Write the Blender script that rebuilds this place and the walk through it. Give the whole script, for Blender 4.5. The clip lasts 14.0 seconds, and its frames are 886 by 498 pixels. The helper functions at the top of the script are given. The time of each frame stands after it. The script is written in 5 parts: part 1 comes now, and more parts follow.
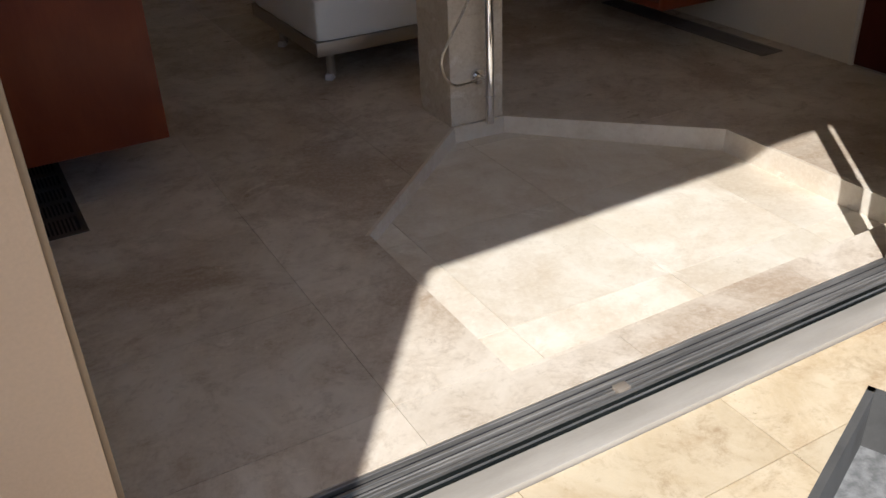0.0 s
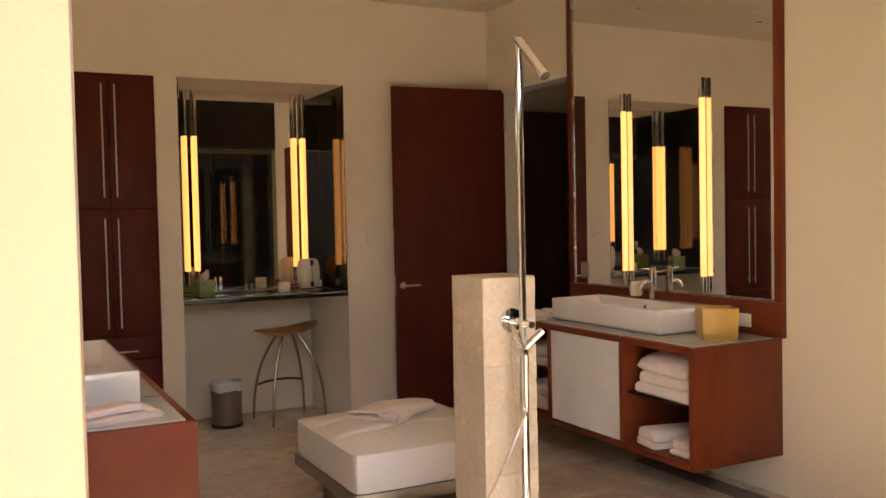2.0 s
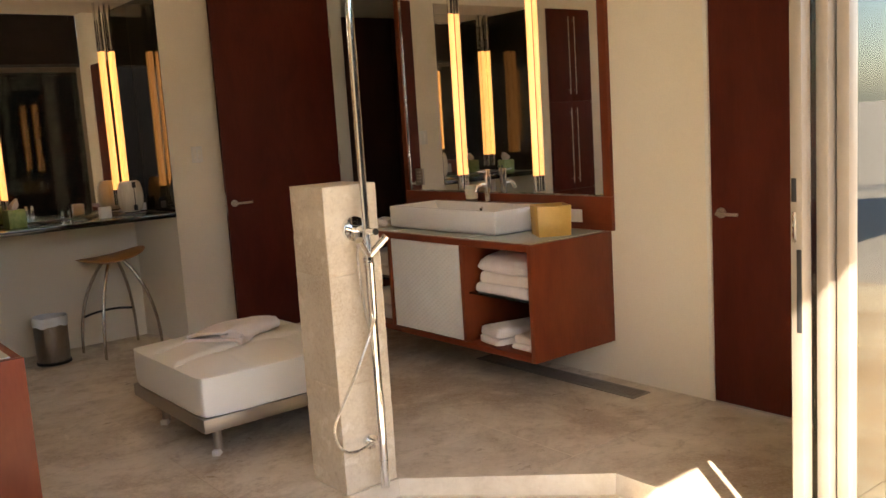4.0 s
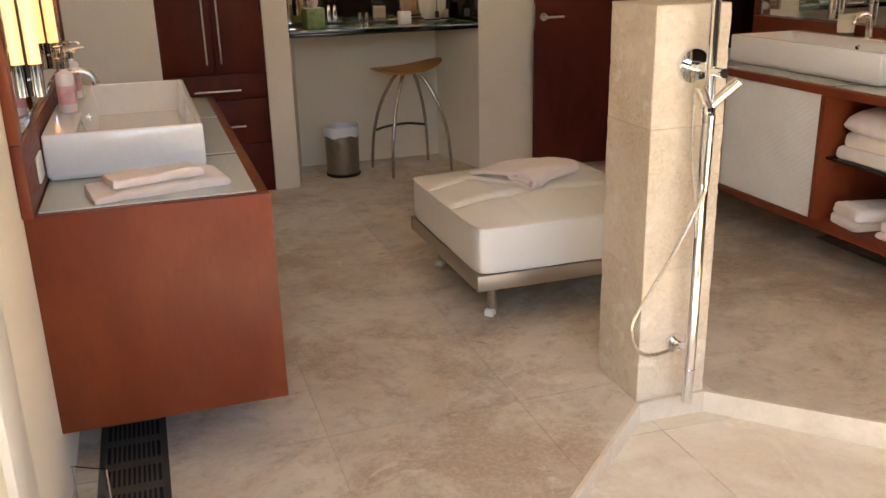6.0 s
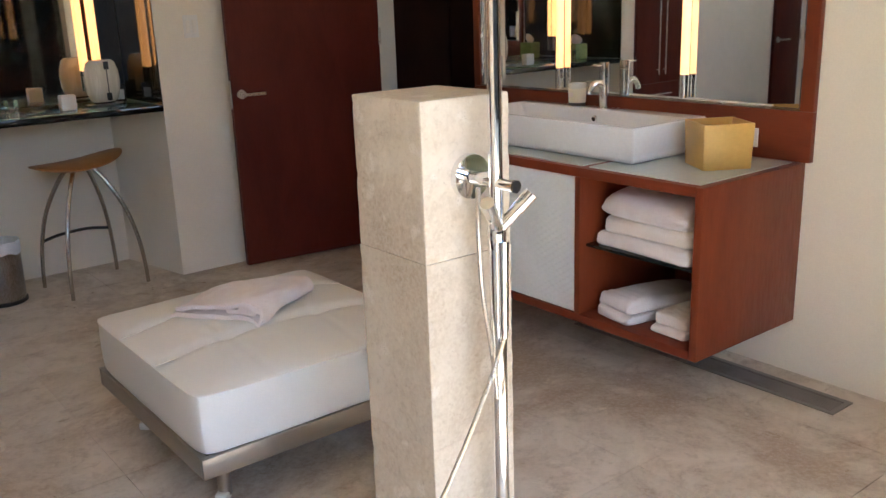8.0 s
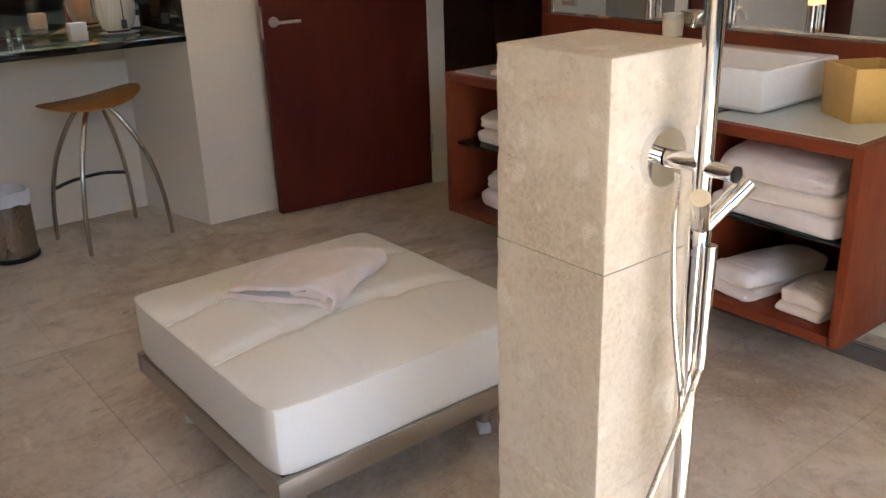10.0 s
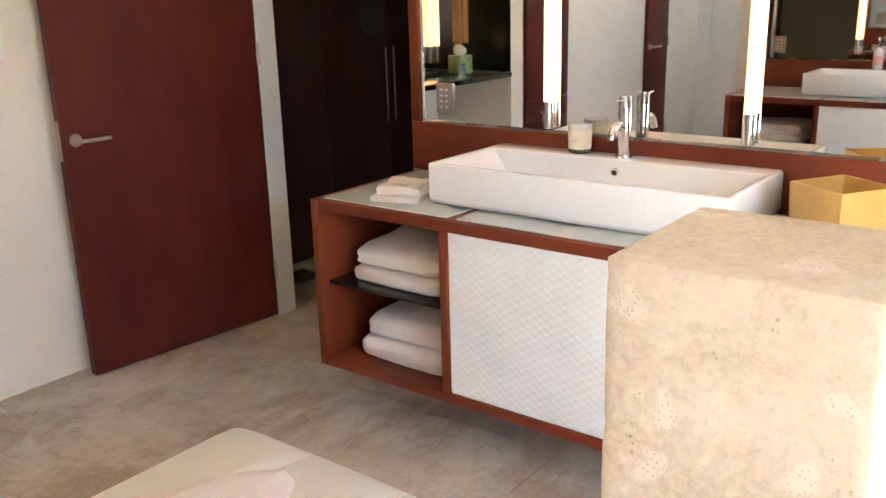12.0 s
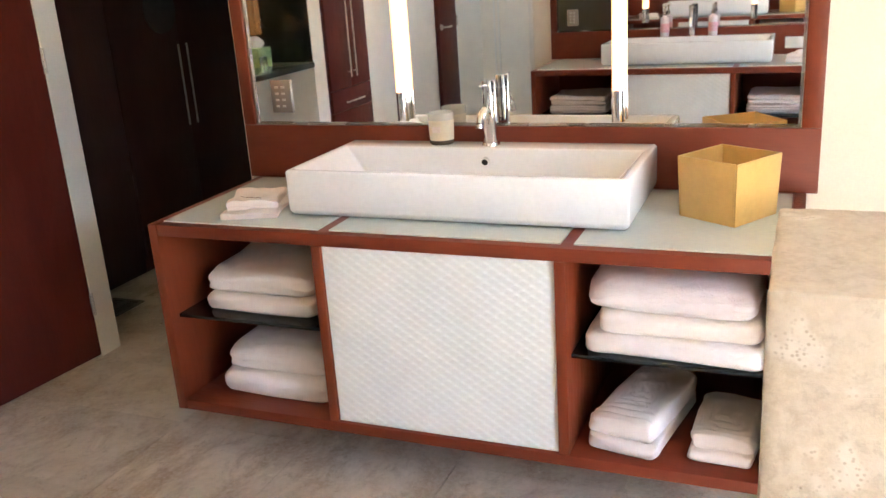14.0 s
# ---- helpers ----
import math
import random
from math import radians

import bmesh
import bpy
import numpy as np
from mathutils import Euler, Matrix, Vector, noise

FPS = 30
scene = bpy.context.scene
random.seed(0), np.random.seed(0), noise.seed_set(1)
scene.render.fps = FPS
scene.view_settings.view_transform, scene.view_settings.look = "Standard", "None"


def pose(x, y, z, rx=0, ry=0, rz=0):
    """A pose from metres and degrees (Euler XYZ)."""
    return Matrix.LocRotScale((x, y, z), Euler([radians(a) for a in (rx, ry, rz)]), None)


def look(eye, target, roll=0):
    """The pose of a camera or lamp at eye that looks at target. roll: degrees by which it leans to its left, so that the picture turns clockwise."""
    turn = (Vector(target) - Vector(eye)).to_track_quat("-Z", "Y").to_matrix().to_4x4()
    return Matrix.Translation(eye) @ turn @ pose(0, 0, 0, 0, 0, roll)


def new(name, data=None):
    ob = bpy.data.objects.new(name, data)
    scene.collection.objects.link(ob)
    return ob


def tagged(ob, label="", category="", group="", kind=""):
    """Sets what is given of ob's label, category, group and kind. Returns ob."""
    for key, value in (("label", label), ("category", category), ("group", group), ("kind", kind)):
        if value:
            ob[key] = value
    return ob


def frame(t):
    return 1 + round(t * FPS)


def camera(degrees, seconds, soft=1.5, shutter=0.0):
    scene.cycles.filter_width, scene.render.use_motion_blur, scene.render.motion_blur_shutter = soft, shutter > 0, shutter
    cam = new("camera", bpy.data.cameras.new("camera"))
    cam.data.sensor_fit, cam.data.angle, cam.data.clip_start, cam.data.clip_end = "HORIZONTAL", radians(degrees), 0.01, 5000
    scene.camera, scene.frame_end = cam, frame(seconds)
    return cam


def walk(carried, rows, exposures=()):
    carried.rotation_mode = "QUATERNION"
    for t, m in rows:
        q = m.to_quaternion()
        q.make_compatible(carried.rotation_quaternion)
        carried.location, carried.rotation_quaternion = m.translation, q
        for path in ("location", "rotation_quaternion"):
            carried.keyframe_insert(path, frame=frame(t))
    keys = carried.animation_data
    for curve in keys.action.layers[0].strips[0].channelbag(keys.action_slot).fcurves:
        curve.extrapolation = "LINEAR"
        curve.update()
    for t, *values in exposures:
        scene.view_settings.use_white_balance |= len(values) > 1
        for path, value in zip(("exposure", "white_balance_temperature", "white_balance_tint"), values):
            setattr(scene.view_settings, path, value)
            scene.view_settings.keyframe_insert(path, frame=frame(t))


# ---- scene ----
cam = camera(53.2, 14.0)

PATH = [
    (0, (0.019, -0.034, 1.451), (0.84, 1.489, 0.448), -2.4),
    (0.5, (0.019, -0.08, 1.485), (0.865, 1.493, 0.586), -2.2),
    (1, (-0.001, -0.064, 1.528), (0.936, 1.587, 0.897), -1.7),
    (1.5, (-0.043, -0.096, 1.55), (0.897, 1.643, 1.246), -1.4),
    (2, (-0.064, -0.104, 1.556), (0.856, 1.673, 1.483), -1.2),
    (2.2, (-0.094, -0.145, 1.543), (0.81, 1.639, 1.57), -1.5),
    (4.3, (-0.056, 0.044, 1.513), (1.176, 1.575, 1.14), -3.0),
    (4.5, (-0.009, 0.111, 1.502), (1.159, 1.67, 1.051), -3.0),
    (5, (0.131, 0.28, 1.465), (0.955, 2.014, 0.901), -1.8),
    (5.4, (0.224, 0.407, 1.457), (0.893, 2.169, 0.789), -2.2),
    (5.5, (0.245, 0.46, 1.453), (0.902, 2.217, 0.758), -1.9),
    (6, (0.309, 0.719, 1.474), (0.898, 2.517, 0.828), -1.4),
    (6.2, (0.332, 0.817, 1.475), (0.879, 2.624, 0.815), -1.3),
    (6.5, (0.382, 0.953, 1.479), (0.95, 2.76, 0.837), -1.0),
    (7, (0.508, 1.188, 1.497), (1.351, 2.939, 1.025), -2.1),
    (7.5, (0.581, 1.388, 1.522), (1.678, 2.989, 1.038), -2.0),
    (7.7, (0.599, 1.441, 1.508), (1.761, 2.99, 1.008), -1.6),
    (9.8, (0.623, 2.048, 1.552), (1.782, 3.493, 0.798), -2.1),
    (10, (0.677, 2.125, 1.521), (1.829, 3.596, 0.806), -1.8),
    (10.5, (0.751, 2.445, 1.515), (1.978, 3.87, 0.835), -1.2),
    (11, (0.843, 2.75, 1.56), (2.239, 4.03, 0.917), -3.2),
    (11.5, (0.879, 2.84, 1.579), (2.39, 4.026, 1.023), -2.2),
    (12, (0.946, 2.919, 1.57), (2.466, 4.089, 1.004), -1.5),
    (12.5, (0.994, 3.066, 1.561), (2.547, 4.16, 0.934), -3.3),
    (13, (1.01, 3.217, 1.55), (2.659, 4.119, 0.868), -5.6),
    (13.4, (1.023, 3.278, 1.568), (2.705, 4.103, 0.867), -5.5),
    (13.5, (1.016, 3.286, 1.555), (2.711, 4.1, 0.873), -5.2),
    (14, (1.017, 3.301, 1.574), (2.769, 4.043, 0.957), -3.9),
]
EXPOSURES = [
    (0.0, 0.52, 5650, 11), (0.6, 0.20, 5800, 13), (1.0, 0.82, 5950, 14), (1.5, 2.68, 7050, 16), (2.0, 2.74, 7400, 19), (2.2, 2.68, 7400, 18),
    (4.3, 2.76, 6800, 11), (4.6, 2.80, 6750, 11), (5.0, 2.84, 6700, 11), (5.5, 2.86, 6650, 10), (6.0, 3.12, 6600, 10), (6.5, 3.22, 6500, 10), (7.0, 3.14, 5700, 8), (7.5, 3.17, 5300, 7),
    (10.0, 3.28, 5550, 8), (11.0, 3.50, 5500, 8), (11.5, 4.02, 5450, 8), (12.5, 4.42, 5320, 7), (14.0, 4.40, 5300, 7),
]
walk(cam, [(t, look(eye, target, roll)) for t, eye, target, roll in PATH], EXPOSURES)

# ---- light ----
SUN_EL, SUN_AZ = 41.0, (0.617, 0.787)          # height in degrees; the way the light travels over the ground
world = bpy.data.worlds.new("sky")
scene.world = world
world.use_nodes = True
wn = world.node_tree
sky = wn.nodes.new("ShaderNodeTexSky")
sky.sky_type, sky.sun_disc = "NISHITA", False
sky.sun_elevation = radians(SUN_EL)
sky.sun_rotation = math.atan2(-SUN_AZ[0], -SUN_AZ[1])
bg = wn.nodes["Background"]
bg.inputs["Strength"].default_value = 0.125
wn.links.new(sky.outputs["Color"], bg.inputs["Color"])
sun = new("sun", bpy.data.lights.new("sun", "SUN"))
sun.data.energy, sun.data.angle, sun.data.color = 4.9, radians(0.5), (1.0, 0.93, 0.82)
tz = math.tan(radians(SUN_EL))
sun.matrix_world = look((-6, -8, 6.6), (-6 + SUN_AZ[0], -8 + SUN_AZ[1], 6.6 - tz))

# ---- materials ----


def nodes_of(name):
    m = bpy.data.materials.new(name)
    m.use_nodes = True
    nt = m.node_tree
    return m, nt, nt.nodes["Principled BSDF"]


def add(nt, kind, **values):
    n = nt.nodes.new("ShaderNode" + kind)
    for key, value in values.items():
        n.inputs[key.replace("_", " ")].default_value = value
    return n


def mixed(nt, fac, a, b, blend="MIX"):
    n = nt.nodes.new("ShaderNodeMix")
    n.data_type, n.blend_type = "RGBA", blend
    for socket, v in ((n.inputs[0], fac), (n.inputs[6], a), (n.inputs[7], b)):
        if isinstance(v, (int, float)):
            socket.default_value = v
        elif isinstance(v, tuple):
            socket.default_value = (*v, 1)
        else:
            nt.links.new(v, socket)
    return n.outputs[2]


def ramp(nt, value, lo, hi, a=0.0, b=1.0):
    n = nt.nodes.new("ShaderNodeMapRange")
    n.interpolation_type = "SMOOTHSTEP"
    nt.links.new(value, n.inputs["Value"])
    for key, v in (("From Min", lo), ("From Max", hi), ("To Min", a), ("To Max", b)):
        n.inputs[key].default_value = v
    return n.outputs["Result"]


def coords(nt, stretch=(1, 1, 1), shift=False, turn=(0, 0, 0)):
    """World place, stretched; shift: each object looks up another spot."""
    geo = nt.nodes.new("ShaderNodeNewGeometry")
    out = geo.outputs["Position"]
    if shift:
        info = nt.nodes.new("ShaderNodeObjectInfo")
        sc = nt.nodes.new("ShaderNodeVectorMath")
        sc.operation = "SCALE"
        sc.inputs[0].default_value = (37.0, 19.0, 11.0)
        nt.links.new(info.outputs["Random"], sc.inputs["Scale"])
        ad = nt.nodes.new("ShaderNodeVectorMath")
        nt.links.new(out, ad.inputs[0])
        nt.links.new(sc.outputs[0], ad.inputs[1])
        out = ad.outputs[0]
    mp = nt.nodes.new("ShaderNodeMapping")
    mp.inputs["Scale"].default_value = stretch
    mp.inputs["Rotation"].default_value = [radians(a) for a in turn]
    nt.links.new(out, mp.inputs["Vector"])
    return mp.outputs["Vector"]


def noise_of(nt, vec, scale, detail=4.0, rough=0.55, distort=0.0):
    n = add(nt, "TexNoise", Scale=scale, Detail=detail, Roughness=rough, Distortion=distort)
    nt.links.new(vec, n.inputs["Vector"])
    return n.outputs["Fac"]


def bumped(nt, bsdf, height, strength=0.2, distance=0.01):
    n = add(nt, "Bump", Strength=strength, Distance=distance)
    nt.links.new(height, n.inputs["Height"])
    nt.links.new(n.outputs["Normal"], bsdf.inputs["Normal"])
    return n


def surface(name, a, b, scale=3.0, rough=0.5, spread=0.12, grain=80.0, bump=0.1, metal=0.0, stretch=(1, 1, 1), shift=False, spec=0.5, coat=0.0):
    """A plain surface in two tones with a large and a fine variation, gloss that varies and a fine relief."""
    m, nt, p = nodes_of(name)
    v = coords(nt, stretch, shift)
    big = noise_of(nt, v, scale, 5.0)
    fine = noise_of(nt, v, grain, 3.0)
    col = mixed(nt, ramp(nt, big, 0.3, 0.7), a, b)
    col = mixed(nt, 0.25, col, mixed(nt, fine, tuple(c * 0.75 for c in a), tuple(min(1, c * 1.2) for c in b)))
    nt.links.new(col, p.inputs["Base Color"])
    nt.links.new(ramp(nt, big, 0.25, 0.75, max(0.02, rough - spread / 2), min(1, rough + spread / 2)), p.inputs["Roughness"])
    p.inputs["Metallic"].default_value = metal
    p.inputs["Specular IOR Level"].default_value = spec
    p.inputs["Coat Weight"].default_value = coat
    if bump:
        bumped(nt, p, fine, bump, 0.004)
    return m


def stone(name, dark, mid, light, pits=0.5, rough=0.4, veins=0.5, fossils=0.0, tile_shift=True, relief_depth=0.004):
    """Honed travertine: clouds, soft bands, brown stains, pale scuffs, pits and fossil patches."""
    m, nt, p = nodes_of(name)
    v = coords(nt, (1, 1, 1), tile_shift)
    w = coords(nt, (1.0, 1.12, 1.1), tile_shift, (0, 0, 24))
    cloud = noise_of(nt, v, 3.0, 8.0, 0.68, 0.9)
    band = noise_of(nt, w, 6.5, 9.0, 0.74, 0.5)
    speck = noise_of(nt, v, 21.0, 6.0, 0.7, 0.4)
    fine = noise_of(nt, v, 60.0, 5.0, 0.7)
    stain = noise_of(nt, coords(nt), 1.15, 9.0, 0.74, 0.4)
    scuff = noise_of(nt, coords(nt, (1, 1, 1), False, (0, 0, 40)), 4.6, 9.0, 0.78, 0.5)
    col = mixed(nt, ramp(nt, cloud, 0.34, 0.66), mid, light)
    col = mixed(nt, ramp(nt, band, 0.5, 0.72, 0, veins), col, dark)
    col = mixed(nt, ramp(nt, stain, 0.46, 0.60, 0, veins), col, tuple(c * k for c, k in zip(dark, (1.0, 0.90, 0.78))))
    col = mixed(nt, ramp(nt, speck, 0.53, 0.68, 0.0, 0.45 * veins + 0.1), col, tuple(c * 0.7 + 0.3 * k for c, k in zip(dark, mid)))
    col = mixed(nt, ramp(nt, fine, 0.4, 0.7, 0.0, 0.35), col, light)
    col = mixed(nt, ramp(nt, scuff, 0.585, 0.67, 0.0, 0.6), col, tuple(min(1, c * 1.12) for c in light))
    vor = add(nt, "TexVoronoi", Scale=120.0)
    vor.inputs["Randomness"].default_value = 1.0
    nt.links.new(v, vor.inputs["Vector"])
    hole = nt.nodes.new("ShaderNodeMath")
    hole.operation = "MULTIPLY"
    nt.links.new(ramp(nt, vor.outputs["Distance"], 0.12, 0.32, 1, 0), hole.inputs[0])
    nt.links.new(ramp(nt, noise_of(nt, v, 11.0, 6.0, 0.7), 0.54, 0.72), hole.inputs[1])
    col = mixed(nt, ramp(nt, hole.outputs[0], 0.1, 0.9, 0, pits), col, tuple(c * 0.7 for c in dark))
    if fossils:
        grit = noise_of(nt, v, 85.0, 4.0, 0.7)
        col = mixed(nt, ramp(nt, grit, 0.44, 0.60, 0.0, 0.45), col, light)
        col = mixed(nt, ramp(nt, noise_of(nt, v, 48.0, 5.0, 0.7, 0.3), 0.52, 0.68, 0.0, 0.30), col, dark)
        f = noise_of(nt, v, 10.0, 3.0, 0.55, 0.2)
        patch = ramp(nt, f, 0.60, 0.665, 0, fossils)
        dots = add(nt, "TexVoronoi", Scale=190.0)
        nt.links.new(v, dots.inputs["Vector"])
        pale = mixed(nt, ramp(nt, dots.outputs["Distance"], 0.15, 0.4), tuple(c * 0.8 for c in mid), tuple(min(1, c * k) for c, k in zip(light, (1.10, 1.13, 1.20))))
        col = mixed(nt, patch, col, pale)
    info = nt.nodes.new("ShaderNodeObjectInfo")
    hsv = add(nt, "HueSaturation")
    nt.links.new(ramp(nt, info.outputs["Random"], 0, 1, 0.95, 1.05), hsv.inputs["Value"])
    nt.links.new(col, hsv.inputs["Color"])
    nt.links.new(hsv.outputs["Color"], p.inputs["Base Color"])
    nt.links.new(ramp(nt, band, 0.3, 0.75, rough - 0.1, rough + 0.16), p.inputs["Roughness"])
    h = nt.nodes.new("ShaderNodeMath")
    h.operation = "SUBTRACT"
    nt.links.new(ramp(nt, speck, 0.2, 0.8, 0.0, 0.4), h.inputs[0])
    nt.links.new(hole.outputs[0], h.inputs[1])
    bumped(nt, p, h.outputs[0], 0.35, relief_depth)
    return m


def wood(name, dark, light, rough=0.32, along=(1, 1, 1), spec=0.5):
    """Stained veneer: fine long grain (along: small number on the axis of the grain), broad cloudy figure, satin varnish."""
    m, nt, p = nodes_of(name)
    v = coords(nt, along, True)
    grain = noise_of(nt, v, 34.0, 6.0, 0.65, 0.25)
    broad = noise_of(nt, coords(nt, tuple(k ** 0.4 for k in along), True), 3.2, 6.0, 0.6, 0.5)
    col = mixed(nt, ramp(nt, broad, 0.3, 0.7), dark, light)
    col = mixed(nt, ramp(nt, grain, 0.4, 0.8, 0, 0.18), col, tuple(c * 0.6 for c in dark))
    nt.links.new(col, p.inputs["Base Color"])
    nt.links.new(ramp(nt, grain, 0.3, 0.7, rough - 0.06, rough + 0.1), p.inputs["Roughness"])
    p.inputs["Specular IOR Level"].default_value = spec
    bumped(nt, p, grain, 0.08, 0.002)
    return m


def glow(name, colour, strength):
    m, nt, p = nodes_of(name)
    p.inputs["Base Color"].default_value = (0.9, 0.85, 0.7, 1)
    p.inputs["Emission Color"].default_value = (*colour, 1)
    p.inputs["Emission Strength"].default_value = strength
    return m


def clear(name, colour=(1, 1, 1), rough=0.0, ior=1.45):
    m, nt, p = nodes_of(name)
    p.inputs["Base Color"].default_value = (*colour, 1)
    p.inputs["Roughness"].default_value = rough
    p.inputs["Transmission Weight"].default_value = 1.0
    p.inputs["IOR"].default_value = ior
    return m


def cloth(name, a, b):
    """Terry cloth: soft, with loops as relief and a slight nap."""
    m, nt, p = nodes_of(name)
    v = coords(nt, (1, 1, 1), True)
    loops = add(nt, "TexVoronoi", Scale=620.0)
    nt.links.new(v, loops.inputs["Vector"])
    big = noise_of(nt, v, 14.0, 4.0)
    nt.links.new(mixed(nt, ramp(nt, big, 0.3, 0.7), a, b), p.inputs["Base Color"])
    p.inputs["Roughness"].default_value = 0.95
    p.inputs["Sheen Weight"].default_value = 0.3
    p.inputs["Specular IOR Level"].default_value = 0.1
    crease = noise_of(nt, coords(nt, (1, 1, 1.6), True), 26.0, 5.0, 0.6, 0.8)
    pile = nt.nodes.new("ShaderNodeMath")
    pile.operation = "MULTIPLY_ADD"
    nt.links.new(crease, pile.inputs[0])
    pile.inputs[1].default_value = 6.0
    nt.links.new(loops.outputs["Distance"], pile.inputs[2])
    bumped(nt, p, pile.outputs[0], 0.5, 0.004)
    return m


def brushed(name, colour, rough=0.3, along=(1, 1, 30), vary=0.08):
    m, nt, p = nodes_of(name)
    v = coords(nt, along, True)
    g = noise_of(nt, v, 60.0, 3.0)
    p.inputs["Metallic"].default_value = 1.0
    nt.links.new(mixed(nt, g, tuple(c * 0.85 for c in colour), colour), p.inputs["Base Color"])
    nt.links.new(ramp(nt, g, 0.3, 0.7, rough - vary, rough + vary), p.inputs["Roughness"])
    return m


M_WALL = surface("cream_plaster", (0.80, 0.725, 0.59), (0.845, 0.775, 0.645), 1.6, 0.75, 0.15, 140.0, 0.06, spec=0.3)
M_OUTSIDE = surface("tan_outside_render", (0.66, 0.50, 0.34), (0.71, 0.55, 0.385), 2.2, 0.8, 0.12, 160.0, 0.1, spec=0.3)
M_CEIL = surface("ceiling_paint", (0.80, 0.72, 0.58), (0.84, 0.765, 0.625), 1.2, 0.8, 0.1, 120.0, 0.04, spec=0.2)
M_TRIM = surface("white_gloss_paint", (0.78, 0.74, 0.66), (0.82, 0.79, 0.71), 3.0, 0.4, 0.1, 90.0, 0.03)
M_FLOOR = stone("floor_travertine", (0.30, 0.215, 0.138), (0.56, 0.47, 0.36), (0.70, 0.615, 0.50), 0.6, 0.36, 0.62, 0.0, False, 0.0015)
M_BASIN = stone("basin_travertine", (0.48, 0.38, 0.265), (0.68, 0.59, 0.455), (0.79, 0.72, 0.60), 0.8, 0.45, 0.34)
M_RISER = stone("lip_travertine", (0.50, 0.41, 0.30), (0.66, 0.585, 0.47), (0.76, 0.69, 0.58), 0.4, 0.5, 0.4)
M_PAVE = stone("terrace_travertine", (0.32, 0.215, 0.11), (0.50, 0.38, 0.225), (0.62, 0.51, 0.345), 0.95, 0.6, 0.75)
M_PIER = stone("pier_limestone", (0.35, 0.27, 0.18), (0.555, 0.465, 0.35), (0.68, 0.605, 0.49), 1.0, 0.66, 0.34, 0.62, True, 0.006)
M_GROUT = surface("grout", (0.43, 0.36, 0.27), (0.49, 0.42, 0.32), 8.0, 0.9, 0.1, 200.0, 0.2)
M_WOODX = wood("mahogany_upright", (0.142, 0.0268, 0.009), (0.194, 0.0415, 0.012), 0.38, (3, 3, 0.35), 0.35)
M_WOODY = wood("mahogany_level", (0.138, 0.0250, 0.009), (0.180, 0.0365, 0.012), 0.38, (4, 0.35, 4), 0.35)
# mahogany of doors and tall cabinet; shade is put into its darker colour
M_DOOR = wood("shaded_mahogany", (0.080, 0.0135, 0.0075), (0.108, 0.02, 0.0105), 0.46, (4, 4, 0.3), 0.2)
M_DARK = wood("wardrobe_wood", (0.055, 0.021, 0.016), (0.075, 0.03, 0.022), 0.4, (4, 4, 0.3), 0.35)
M_HEADER = wood("ebonised_header", (0.014, 0.008, 0.008), (0.022, 0.013, 0.012), 0.5, (0.3, 4, 4), 0.2)
M_WHITE = surface("white_ceramic", (0.83, 0.84, 0.84), (0.86, 0.87, 0.87), 2.0, 0.07, 0.04, 60.0, 0.0, coat=0.3)
M_RELIEF = surface("white_lacquer_relief", (0.74, 0.76, 0.75), (0.80, 0.82, 0.81), 6.0, 0.38, 0.1, 90.0, 0.04)
M_LEATHER = surface("white_leather", (0.81, 0.80, 0.755), (0.835, 0.825, 0.78), 2.0, 0.34, 0.02, 260.0, 0.12)
M_STITCH = surface("cream_piping", (0.80, 0.78, 0.72), (0.84, 0.82, 0.77), 20.0, 0.5, 0.1, 300.0, 0.1)
M_TOWELP = cloth("blush_terry", (0.84, 0.74, 0.71), (0.89, 0.81, 0.78))
M_TOWELW = cloth("white_terry", (0.81, 0.74, 0.72), (0.87, 0.81, 0.795))
M_TOWELC = cloth("cream_terry", (0.82, 0.72, 0.65), (0.87, 0.785, 0.72))
M_CHROME = surface("chrome", (0.80, 0.80, 0.80), (0.86, 0.86, 0.86), 5.0, 0.06, 0.05, 80.0, 0.0, metal=1.0)
M_STEEL = brushed("brushed_steel", (0.46, 0.42, 0.365), 0.36, (0.15, 0.15, 9), 0.03)
M_STEELB = brushed("bin_steel", (0.40, 0.37, 0.33), 0.3, (14, 14, 1))
M_STOOL = brushed("satin_stool_steel", (0.50, 0.46, 0.40), 0.2)
M_HANDLE = brushed("satin_nickel", (0.66, 0.62, 0.56), 0.3)
M_ALU = surface("champagne_aluminium", (0.27, 0.225, 0.175), (0.32, 0.27, 0.215), 6.0, 0.38, 0.12, 160.0, 0.05, metal=0.35)
M_SILL = surface("dusty_sill_aluminium", (0.35, 0.315, 0.265), (0.43, 0.39, 0.335), 7.0, 0.5, 0.15, 160.0, 0.1, metal=0.2, stretch=(0.5, 3, 3))
M_TRACK = surface("weathered_track_aluminium", (0.15, 0.14, 0.125), (0.40, 0.37, 0.33), 9.0, 0.42, 0.2, 130.0, 0.15, metal=0.6, stretch=(0.4, 6, 6))
M_GASKET = surface("black_gasket", (0.012, 0.012, 0.014), (0.03, 0.03, 0.034), 12.0, 0.45, 0.2, 160.0, 0.1)
M_BRONZE = surface("dark_bronze_grate", (0.10, 0.085, 0.07), (0.16, 0.135, 0.115), 9.0, 0.45, 0.2, 120.0, 0.1, metal=0.5)
M_DUSTY = surface("dusty_grate", (0.20, 0.18, 0.155), (0.28, 0.25, 0.22), 9.0, 0.5, 0.2, 120.0, 0.1, metal=0.3)
